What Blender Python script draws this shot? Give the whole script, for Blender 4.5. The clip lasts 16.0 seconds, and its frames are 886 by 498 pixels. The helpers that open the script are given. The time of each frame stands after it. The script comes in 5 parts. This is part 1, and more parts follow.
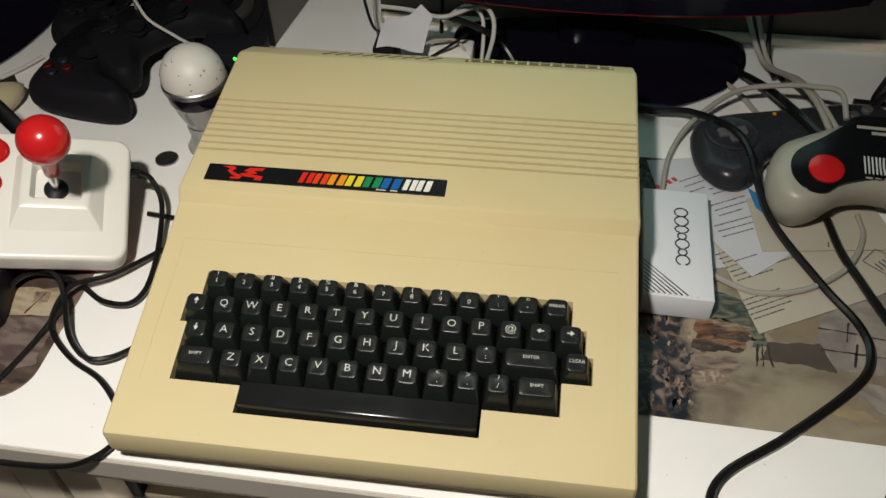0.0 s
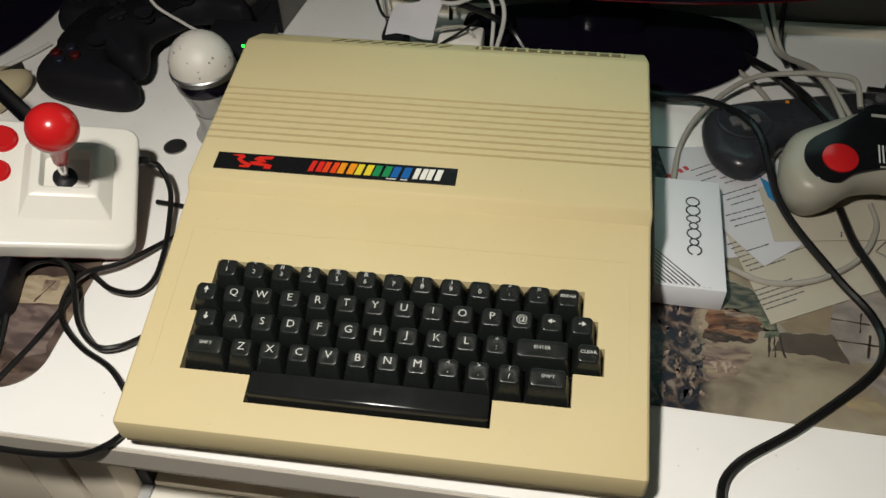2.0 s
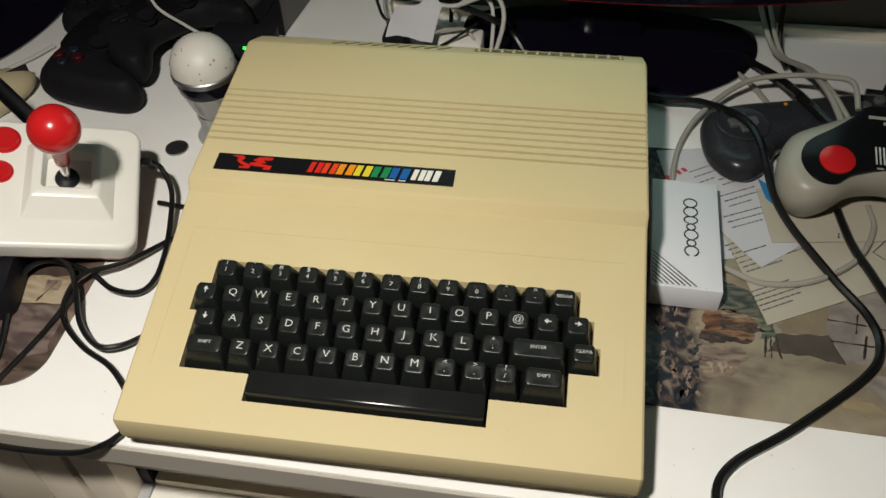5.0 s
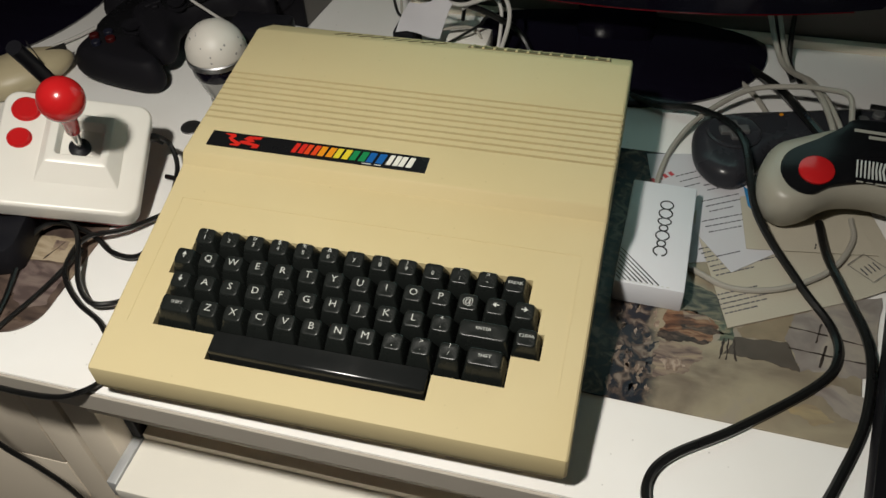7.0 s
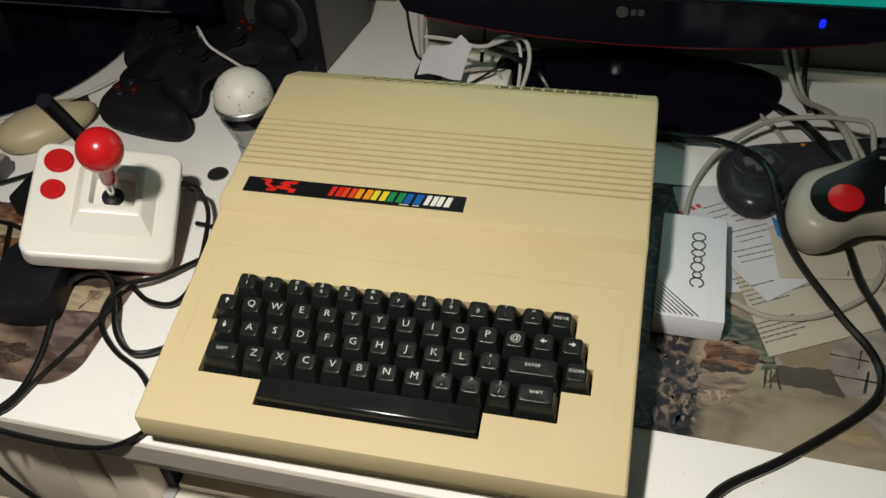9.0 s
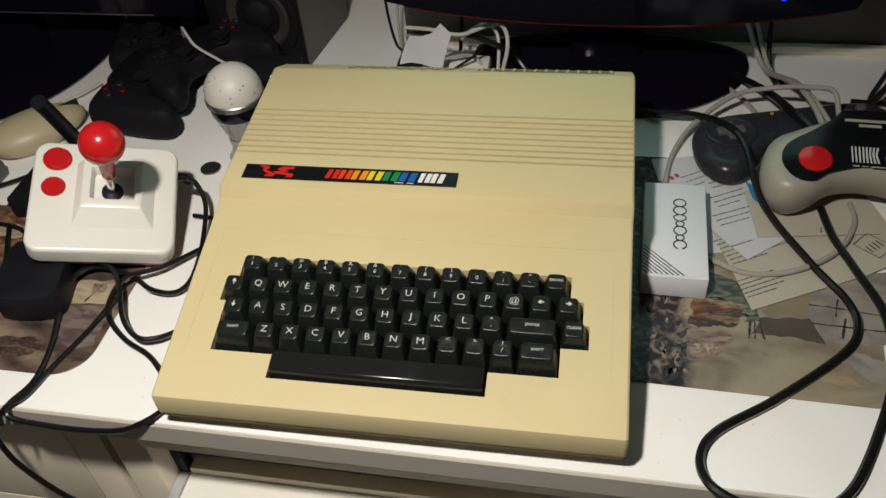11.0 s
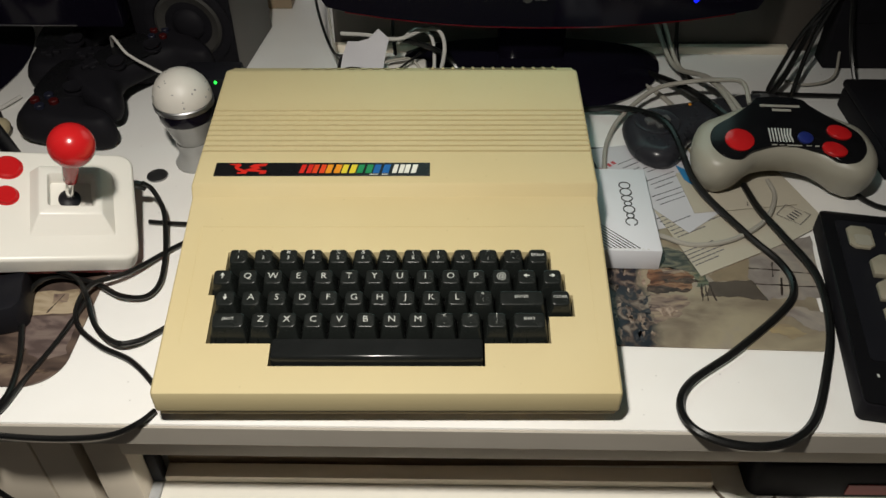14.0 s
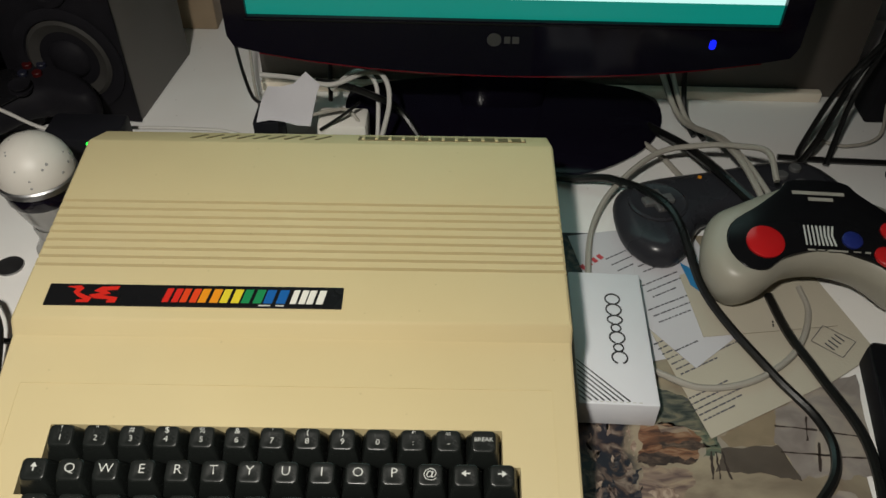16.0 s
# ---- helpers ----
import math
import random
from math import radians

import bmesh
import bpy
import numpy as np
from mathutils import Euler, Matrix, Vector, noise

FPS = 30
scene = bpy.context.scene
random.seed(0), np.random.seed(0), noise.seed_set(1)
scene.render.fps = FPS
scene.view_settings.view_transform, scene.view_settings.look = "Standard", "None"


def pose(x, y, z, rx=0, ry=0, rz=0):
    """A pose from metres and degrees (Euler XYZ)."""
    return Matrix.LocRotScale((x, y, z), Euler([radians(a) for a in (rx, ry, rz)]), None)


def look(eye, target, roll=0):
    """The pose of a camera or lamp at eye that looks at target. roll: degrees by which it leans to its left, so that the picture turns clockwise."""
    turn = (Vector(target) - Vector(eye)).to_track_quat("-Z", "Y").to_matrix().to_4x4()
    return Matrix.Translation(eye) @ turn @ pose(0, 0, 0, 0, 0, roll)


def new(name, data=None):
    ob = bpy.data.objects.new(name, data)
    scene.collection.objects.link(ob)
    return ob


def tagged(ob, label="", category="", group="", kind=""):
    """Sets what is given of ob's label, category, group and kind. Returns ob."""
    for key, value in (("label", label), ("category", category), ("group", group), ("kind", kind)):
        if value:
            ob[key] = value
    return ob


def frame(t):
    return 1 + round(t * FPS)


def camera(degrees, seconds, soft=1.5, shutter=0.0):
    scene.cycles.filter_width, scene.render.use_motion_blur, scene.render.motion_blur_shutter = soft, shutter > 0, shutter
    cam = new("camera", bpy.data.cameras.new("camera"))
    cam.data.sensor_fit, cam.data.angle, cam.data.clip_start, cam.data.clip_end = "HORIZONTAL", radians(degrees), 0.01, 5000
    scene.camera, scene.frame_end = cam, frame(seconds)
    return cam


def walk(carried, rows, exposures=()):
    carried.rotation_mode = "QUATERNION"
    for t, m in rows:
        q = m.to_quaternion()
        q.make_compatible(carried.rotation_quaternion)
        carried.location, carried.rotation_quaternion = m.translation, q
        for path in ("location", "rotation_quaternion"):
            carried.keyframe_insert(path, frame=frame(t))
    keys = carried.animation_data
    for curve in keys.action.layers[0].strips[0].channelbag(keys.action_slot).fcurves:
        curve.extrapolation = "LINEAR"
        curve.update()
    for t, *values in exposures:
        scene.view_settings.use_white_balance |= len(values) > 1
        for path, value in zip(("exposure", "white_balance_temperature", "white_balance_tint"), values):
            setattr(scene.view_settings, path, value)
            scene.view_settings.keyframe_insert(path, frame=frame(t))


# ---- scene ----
cam = camera(55.9, 16.0)
PATH = [
    (0, (0.074, 0.002, 1.244), (-0.155, 1.374, -0.194), -1.7),
    (0.5, (0.069, -0.001, 1.242), (-0.16, 1.374, -0.192), -1.6),
    (1, (0.071, -0.001, 1.241), (-0.145, 1.377, -0.192), -1.3),
    (1.5, (0.071, 0.003, 1.245), (-0.159, 1.36, -0.206), -1.9),
    (2, (0.07, 0.005, 1.243), (-0.169, 1.352, -0.216), -2.0),
    (2.5, (0.072, 0.004, 1.244), (-0.163, 1.35, -0.217), -1.9),
    (3, (0.073, 0.003, 1.246), (-0.175, 1.341, -0.22), -2.3),
    (3.5, (0.073, 0.002, 1.247), (-0.176, 1.343, -0.216), -2.3),
    (6, (0.085, 0.002, 1.244), (-0.172, 1.353, -0.209), -2.3),
    (6.5, (0.115, 0.003, 1.246), (-0.184, 1.346, -0.206), -2.5),
    (7, (0.156, -0.012, 1.25), (-0.262, 1.314, -0.188), -3.6),
    (7.5, (0.156, -0.022, 1.254), (-0.325, 1.353, -0.116), -3.8),
    (8, (0.133, -0.032, 1.251), (-0.343, 1.358, -0.106), -4.8),
    (8.5, (0.123, -0.026, 1.252), (-0.319, 1.371, -0.11), -4.8),
    (9, (0.121, -0.024, 1.254), (-0.288, 1.373, -0.118), -4.5),
    (11.3, (0.106, -0.08, 1.257), (-0.217, 1.345, -0.109), -5.9),
    (11.5, (0.088, -0.092, 1.258), (-0.187, 1.335, -0.116), -5.1),
    (12, (0.065, -0.123, 1.257), (-0.135, 1.318, -0.115), -4.2),
    (12.5, (0.041, -0.142, 1.259), (-0.093, 1.321, -0.099), -2.8),
    (13, (0.033, -0.145, 1.257), (-0.03, 1.329, -0.094), -1.7),
    (13.5, (0.018, -0.14, 1.256), (-0.003, 1.34, -0.089), -0.8),
    (14, (0.024, -0.117, 1.256), (-0.002, 1.374, -0.076), -0.2),
    (14.5, (0.06, -0.038, 1.257), (-0.002, 1.473, -0.052), -0.6),
    (15, (0.086, 0.022, 1.25), (-0.02, 1.534, -0.055), -0.4),
    (15.5, (0.103, 0.044, 1.232), (-0.026, 1.528, -0.102), -0.8),
    (16, (0.069, 0.102, 1.213), (0.047, 1.55, -0.166), 0.8),
]
walk(cam, [(t, look(eye, target, roll)) for t, eye, target, roll in PATH], [(0.0, 0.0), (5.8, -0.03), (7.0, -0.06), (9.0, 0.0), (12.0, 0.0), (14.0, 0.0), (14.5, 0.05), (15.0, -0.06), (16.0, -0.08)])

# ---- light ----
world = bpy.data.worlds.new("world")
scene.world = world
world.use_nodes = True
world.node_tree.nodes["Background"].inputs[0].default_value = (0.018, 0.018, 0.030, 1)
world.node_tree.nodes["Background"].inputs[1].default_value = 1.0

lamp_data = bpy.data.lights.new("room_lamp", "SPOT")
lamp_data.energy, lamp_data.color, lamp_data.shadow_soft_size = 31.0, (0.98, 0.935, 0.845), 0.024
lamp_data.spot_size, lamp_data.spot_blend = radians(138), 1.0
lamp = new("room_lamp", lamp_data)
lamp.matrix_basis = look((-0.085, 0.0, 1.5), (-0.15, 0.12, 0.75))


# ---- materials ----
def mat(name, color, rough=0.5, metal=0.0, vary=0.12, scale=30.0, bump=0.05, fine=400.0, spec=0.5, coat=0.0):
    """A plain material with broad stains and fine grain, at two scales."""
    m = bpy.data.materials.new(name)
    m.use_nodes = True
    nt = m.node_tree
    b = nt.nodes["Principled BSDF"]
    b.inputs["Roughness"].default_value = rough
    b.inputs["Metallic"].default_value = metal
    b.inputs["Specular IOR Level"].default_value = spec
    b.inputs["Coat Weight"].default_value = coat
    co = nt.nodes.new("ShaderNodeTexCoord")
    n1 = nt.nodes.new("ShaderNodeTexNoise")
    n1.inputs["Scale"].default_value, n1.inputs["Detail"].default_value = scale, 4.0
    n2 = nt.nodes.new("ShaderNodeTexNoise")
    n2.inputs["Scale"].default_value, n2.inputs["Detail"].default_value = fine, 2.0
    nt.links.new(co.outputs["Object"], n1.inputs["Vector"])
    nt.links.new(co.outputs["Object"], n2.inputs["Vector"])
    mix = nt.nodes.new("ShaderNodeMix")
    mix.data_type = "RGBA"
    c = np.array(color)
    mix.inputs[6].default_value = (*np.clip(c * (1 - vary), 0, 1), 1)
    mix.inputs[7].default_value = (*np.clip(c * (1 + vary), 0, 1), 1)
    nt.links.new(n1.outputs["Fac"], mix.inputs[0])
    nt.links.new(mix.outputs[2], b.inputs["Base Color"])
    rr = nt.nodes.new("ShaderNodeMapRange")
    rr.inputs[3].default_value, rr.inputs[4].default_value = max(0.02, rough - 0.08), min(1, rough + 0.08)
    nt.links.new(n1.outputs["Fac"], rr.inputs[0])
    nt.links.new(rr.outputs[0], b.inputs["Roughness"])
    if bump:
        bp = nt.nodes.new("ShaderNodeBump")
        bp.inputs["Strength"].default_value, bp.inputs["Distance"].default_value = bump, 0.0006
        nt.links.new(n2.outputs["Fac"], bp.inputs["Height"])
        nt.links.new(bp.outputs[0], b.inputs["Normal"])
    return m


def age(m, tint=(0.55, 0.42, 0.18), amount=0.22, scale=5.0, specks=0.0):
    """Broad yellowing and tiny dark specks over a material's colour."""
    nt = m.node_tree
    b = nt.nodes["Principled BSDF"]
    src = b.inputs["Base Color"].links[0].from_socket
    co = nt.nodes.new("ShaderNodeTexCoord")
    nz = nt.nodes.new("ShaderNodeTexNoise")
    nz.inputs["Scale"].default_value, nz.inputs["Detail"].default_value = scale, 3.0
    nt.links.new(co.outputs["Object"], nz.inputs["Vector"])
    mr = nt.nodes.new("ShaderNodeMapRange")
    mr.inputs[1].default_value, mr.inputs[2].default_value, mr.inputs[4].default_value = 0.42, 0.68, amount
    nt.links.new(nz.outputs["Fac"], mr.inputs[0])
    mx = nt.nodes.new("ShaderNodeMix")
    mx.data_type = "RGBA"
    mx.inputs[7].default_value = (*tint, 1)
    nt.links.new(mr.outputs[0], mx.inputs[0])
    nt.links.new(src, mx.inputs[6])
    out = mx.outputs[2]
    if specks:
        vo = nt.nodes.new("ShaderNodeTexVoronoi")
        vo.inputs["Scale"].default_value = 70.0
        nt.links.new(co.outputs["Object"], vo.inputs["Vector"])
        m2 = nt.nodes.new("ShaderNodeMapRange")
        m2.inputs[1].default_value, m2.inputs[2].default_value, m2.inputs[3].default_value, m2.inputs[4].default_value = 0.035, 0.06, specks, 0.0
        nt.links.new(vo.outputs["Distance"], m2.inputs[0])
        m3 = nt.nodes.new("ShaderNodeMix")
        m3.data_type = "RGBA"
        m3.inputs[7].default_value = (0.08, 0.06, 0.04, 1)
        nt.links.new(m2.outputs[0], m3.inputs[0])
        nt.links.new(out, m3.inputs[6])
        out = m3.outputs[2]
    nt.links.new(out, b.inputs["Base Color"])


def glow(name, color, strength):
    m = bpy.data.materials.new(name)
    m.use_nodes = True
    b = m.node_tree.nodes["Principled BSDF"]
    b.inputs["Base Color"].default_value = (0.01, 0.01, 0.01, 1)
    b.inputs["Roughness"].default_value = 0.3
    b.inputs["Emission Color"].default_value = (*color, 1)
    b.inputs["Emission Strength"].default_value = strength
    return m


def print_mat(name, stops, scale, stretch=(1, 1, 1), rough=0.35, distort=1.0, dark_edge=None):
    """A painted print: bands of warped noise through a ramp of colours; dark_edge = (x0, x1) turns to dark rocks there."""
    m = bpy.data.materials.new(name)
    m.use_nodes = True
    nt = m.node_tree
    b = nt.nodes["Principled BSDF"]
    b.inputs["Roughness"].default_value = rough
    co = nt.nodes.new("ShaderNodeTexCoord")
    mp = nt.nodes.new("ShaderNodeMapping")
    mp.inputs["Scale"].default_value = stretch
    nz = nt.nodes.new("ShaderNodeTexNoise")
    nz.inputs["Scale"].default_value, nz.inputs["Detail"].default_value, nz.inputs["Distortion"].default_value = scale, 6.0, distort
    rp = nt.nodes.new("ShaderNodeValToRGB")
    el = rp.color_ramp.elements
    while len(el) < len(stops):
        el.new(0.5)
    for e, (p, c) in zip(el, stops):
        e.position, e.color = p, (*c, 1)
    nt.links.new(co.outputs["Object"], mp.inputs[0])
    nt.links.new(mp.outputs[0], nz.inputs["Vector"])
    nt.links.new(nz.outputs["Fac"], rp.inputs[0])
    last = rp.outputs[0]
    if dark_edge:
        sx = nt.nodes.new("ShaderNodeSeparateXYZ")
        nt.links.new(co.outputs["Object"], sx.inputs[0])
        n3 = nt.nodes.new("ShaderNodeTexNoise")
        n3.inputs["Scale"].default_value, n3.inputs["Detail"].default_value, n3.inputs["Distortion"].default_value = 95.0, 8.0, 1.2
        nt.links.new(co.outputs["Object"], n3.inputs["Vector"])
        r3 = nt.nodes.new("ShaderNodeValToRGB")
        e3 = r3.color_ramp.elements
        e3.new(0.5)
        for e, (p, c) in zip(e3, ((0.44, (0.010, 0.011, 0.018)), (0.54, (0.075, 0.050, 0.040)), (0.68, (0.20, 0.16, 0.13)))):
            e.position, e.color = p, (*c, 1)
        nt.links.new(n3.outputs["Fac"], r3.inputs[0])
        ad = nt.nodes.new("ShaderNodeMath")
        ad.operation = "MULTIPLY_ADD"
        ad.inputs[1].default_value = 0.035
        nt.links.new(nz.outputs["Fac"], ad.inputs[0])
        nt.links.new(sx.outputs[0], ad.inputs[2])
        mr = nt.nodes.new("ShaderNodeMapRange")
        mr.inputs[1].default_value, mr.inputs[2].default_value = dark_edge
        nt.links.new(ad.outputs[0], mr.inputs[0])
        mx = nt.nodes.new("ShaderNodeMix")
        mx.data_type = "RGBA"
        nt.links.new(mr.outputs[0], mx.inputs[0])
        nt.links.new(r3.outputs[0], mx.inputs[6])
        nt.links.new(last, mx.inputs[7])
        last = mx.outputs[2]
    nt.links.new(last, b.inputs["Base Color"])
    return m


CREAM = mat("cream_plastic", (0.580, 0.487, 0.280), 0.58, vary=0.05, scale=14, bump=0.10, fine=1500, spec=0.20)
# the case's cream, darkened for the shade below the rim
CREAM_SHADE = mat("cream_plastic_shaded", (0.47, 0.375, 0.215), 0.5, vary=0.06, scale=18, bump=0.10, fine=1500)
# cream inside the vents, with the shade of the recess in its colour
VENT = mat("vent_shade_olive", (0.16, 0.125, 0.055), 0.6, vary=0.2, scale=40, bump=0.1)
KEY = mat("key_plastic", (0.012, 0.014, 0.013), 0.27, vary=0.2, scale=60, bump=0.05, fine=2500, spec=0.34)
KEY_GLOSS = mat("worn_key_plastic", (0.011, 0.012, 0.012), 0.19, vary=0.2, scale=60, bump=0.02, fine=2500, spec=0.5)
WELL = mat("well_black", (0.008, 0.008, 0.008), 0.6)
LEGEND = mat("legend_white", (0.56, 0.57, 0.54), 0.5, vary=0.03, bump=0)
FACE_BLACK = mat("gloss_face_black", (0.006, 0.006, 0.007), 0.22, vary=0.1, bump=0.01, spec=0.18)
BADGE = mat("badge_black", (0.008, 0.008, 0.009), 0.28, vary=0.1, bump=0.02, spec=0.25)
DESK = mat("desk_white_laminate", (0.86, 0.85, 0.83), 0.38, vary=0.04, scale=9, bump=0.05, fine=700)
# dark brown for the shade in the gap beside the drawers
GAP_SHADE = mat("gap_shade_brown", (0.035, 0.022, 0.014), 0.6, vary=0.2, scale=30, bump=0.05)
DESK_EDGE = mat("desk_edge_band", (0.46, 0.42, 0.365), 0.5, vary=0.08, scale=25, bump=0.05)
CABINET = mat("cabinet_laminate", (0.80, 0.71, 0.585), 0.5, vary=0.06, scale=8, bump=0.05)
# pale and cool so that walls and ceiling throw back fill light
WALL = mat("wall_bounce_paint", (0.76, 0.77, 0.82), 0.85, vary=0.08, scale=5, bump=0.3, fine=250)
BACK = mat("back_panel_board", (0.085, 0.072, 0.062), 0.6, vary=0.12, scale=12, bump=0.1)
WOODY = mat("brown_board", (0.27, 0.20, 0.13), 0.55, vary=0.3, scale=20, bump=0.1)
# unseen floor, lightened for the light it bounces
FLOOR = mat("floor_bounce", (0.46, 0.42, 0.38), 0.5, vary=0.25, scale=6, bump=0.1)
WHITE_PL = mat("white_plastic", (0.76, 0.735, 0.68), 0.32, vary=0.03, scale=20, bump=0.05, fine=1500)
RED_PL = mat("red_plastic", (0.50, 0.012, 0.014), 0.22, vary=0.08, scale=40, bump=0.02)
RED_TRIM = mat("clear_red_trim", (0.24, 0.006, 0.016), 0.15, vary=0.1, bump=0, spec=0.6)
RED_DARK = mat("red_base_plastic", (0.22, 0.012, 0.014), 0.4, vary=0.1)
BLACK = mat("black_plastic", (0.010, 0.010, 0.013), 0.45, vary=0.25, scale=40, bump=0.08, fine=1500, spec=0.18)
BLACK_GL = mat("gloss_black", (0.005, 0.004, 0.009), 0.12, vary=0.1, scale=10, bump=0.0, spec=0.22)
RUBBER = mat("black_cable_rubber", (0.006, 0.006, 0.006), 0.30, vary=0.2, scale=80, bump=0.1)
CABLE_BG = mat("beige_cable", (0.33, 0.31, 0.27), 0.5, vary=0.08, scale=60, bump=0.05)
CABLE_WH = mat("white_cable", (0.50, 0.485, 0.46), 0.45, vary=0.05, scale=60, bump=0.03)
MID_CABLE = mat("brown_cable", (0.10, 0.075, 0.05), 0.45, vary=0.15, scale=60, bump=0.05)
CHROME = mat("chrome", (0.75, 0.74, 0.72), 0.16, 1.0, vary=0.08, scale=60, bump=0.03)
STEEL = mat("dull_steel", (0.36, 0.36, 0.37), 0.4, 1.0, vary=0.15, scale=50, bump=0.1)
PAD_GREY = mat("pad_grey_plastic", (0.335, 0.315, 0.26), 0.4, vary=0.05, scale=20, bump=0.05, fine=1800)
PAD_BLACK = mat("pad_black_plastic", (0.010, 0.0095, 0.012), 0.62, vary=0.3, scale=60, bump=0.1, fine=1500, spec=0.10)
DARK_GREY = mat("smoky_plastic", (0.026, 0.026, 0.031), 0.28, vary=0.2, scale=30, bump=0.04, spec=0.25)
MID_GREY = mat("mid_grey_plastic", (0.09, 0.09, 0.09), 0.4, vary=0.2, scale=30)
BLUE_PL = mat("blue_plastic", (0.015, 0.025, 0.16), 0.3, vary=0.1)
SILVER = mat("silver_board", (0.115, 0.105, 0.096), 0.55, vary=0.12, scale=15, bump=0.1)
CONE = mat("cone_paper", (0.040, 0.038, 0.036), 0.55, vary=0.25, scale=60, bump=0.2, spec=0.12)
CARD = mat("white_card", (0.69, 0.70, 0.74), 0.55, vary=0.03, scale=20, bump=0.05)
INK = mat("black_ink", (0.02, 0.02, 0.022), 0.6, vary=0.1, bump=0)
INK_GREY = mat("grey_ink", (0.09, 0.087, 0.10), 0.7, vary=0.2, bump=0)
INK_RED = mat("red_ink", (0.45, 0.05, 0.06), 0.6, vary=0.1, bump=0)
INK_BLUE = mat("blue_ink", (0.02, 0.18, 0.40), 0.6, vary=0.1, bump=0)
PAPER_CR = mat("cream_paper", (0.44, 0.40, 0.32), 0.8, vary=0.05, scale=25, bump=0.2, fine=500)
PAPER_WH = mat("white_paper", (0.53, 0.52, 0.55), 0.8, vary=0.04, scale=25, bump=0.15, fine=500)
MOUSE = mat("aged_beige_plastic", (0.46, 0.39, 0.25), 0.42, vary=0.08, scale=25, bump=0.05)
CLEAR = mat("smoked_clear_plastic", (0.30, 0.30, 0.29), 0.14, vary=0.2, scale=40, bump=0.05)
DOME = mat("matt_white_dome", (0.60, 0.57, 0.52), 0.45, vary=0.05, scale=50, bump=0.05)
SAIL = mat("print_dark_sail", (0.075, 0.060, 0.048), 0.45, vary=0.4, scale=60, bump=0)
HULL = mat("print_brown_sail", (0.225, 0.175, 0.115), 0.45, vary=0.4, scale=50, bump=0)
MAST = mat("print_mast", (0.035, 0.024, 0.02), 0.5, vary=0.3, scale=60, bump=0)


def strokes(name, dark, mid, light, scale, stretch=(1, 2.6, 1)):
    """Brushed paint of one hue, from dark to light strokes."""
    return print_mat("paint_" + name, ((0.36, dark), (0.50, mid), (0.64, light)), scale, stretch, 0.42, 1.6)


PAINT_RUST = strokes("rust", (0.055, 0.028, 0.020), (0.165, 0.078, 0.042), (0.27, 0.165, 0.10), 45)
PAINT_MAUVE = strokes("mauve", (0.11, 0.075, 0.065), (0.205, 0.150, 0.118), (0.29, 0.225, 0.155), 40)
PAINT_MOSS = strokes("moss", (0.030, 0.034, 0.030), (0.080, 0.082, 0.064), (0.16, 0.145, 0.10), 50)
PAINT_GREEN = strokes("green", (0.045, 0.060, 0.045), (0.105, 0.125, 0.088), (0.20, 0.18, 0.115), 70)
PAINT_SKY = strokes("sky", (0.195, 0.165, 0.150), (0.245, 0.215, 0.195), (0.31, 0.27, 0.225), 22, (1, 1.5, 1))
PAINT_OCHRE = strokes("ochre", (0.24, 0.185, 0.12), (0.30, 0.24, 0.145), (0.36, 0.28, 0.15), 25, (1, 1.5, 1))
PAINT_DARK = strokes("dark", (0.025, 0.018, 0.016), (0.060, 0.040, 0.032), (0.13, 0.09, 0.062), 80)
PAINT_STONE = strokes("stone", (0.17, 0.115, 0.085), (0.29, 0.215, 0.165), (0.38, 0.30, 0.235), 120, (1.6, 1, 1))
PAINT_WALL = strokes("wall", (0.23, 0.175, 0.115), (0.34, 0.27, 0.18), (0.42, 0.34, 0.24), 30)
PAINT_PLUM = strokes("plum", (0.085, 0.060, 0.055), (0.135, 0.098, 0.090), (0.19, 0.145, 0.125), 30)
PAINT_NAVY = strokes("navy", (0.012, 0.013, 0.020), (0.026, 0.026, 0.034), (0.075, 0.062, 0.058), 120)
MAT_LEFT = print_mat("painting_print_brown", ((0.34, (0.030, 0.021, 0.019)), (0.46, (0.090, 0.062, 0.050)), (0.58, (0.155, 0.110, 0.085)), (0.70, (0.26, 0.20, 0.14))), 11, (1, 2.2, 1), 0.4, 1.2)
MAT_RIGHT = print_mat("painting_print_harbour", ((0.30, (0.15, 0.115, 0.085)), (0.45, (0.25, 0.21, 0.15)), (0.56, (0.31, 0.265, 0.185)), (0.70, (0.26, 0.225, 0.20))), 13, (1, 1.6, 1), 0.4, 0.8, dark_edge=(-0.040, -0.031))
LETTERS = {n: mat("badge_" + n, c, 0.4, vary=0.04, bump=0) for n, c in dict(red=(0.60, 0.02, 0.012), vermilion=(0.68, 0.055, 0.01), orange=(0.75, 0.27, 0.01), yellow=(0.70, 0.56, 0.03), green=(0.01, 0.22, 0.07), teal=(0.005, 0.15, 0.16), blue=(0.006, 0.10, 0.34), white=(0.75, 0.73, 0.66)).items()}
SCREEN_LIGHT = glow("screen_pale_cyan", (0.58, 0.95, 0.88), 1.12)
SCREEN_GREEN = glow("screen_green", (0.0, 0.21, 0.165), 1.0)
SCREEN_TEXT = glow("screen_text", (0.30, 0.85, 0.66), 1.0)
SCREEN_OFF = mat("dark_screen", (0.006, 0.006, 0.008), 0.25, vary=0.1, bump=0)
LED_BLUE = glow("led_blue", (0.004, 0.012, 1.0), 1.6)
age(CREAM, specks=0.12)
age(DESK, (0.62, 0.56, 0.48), 0.20, 6.0, specks=0.3)
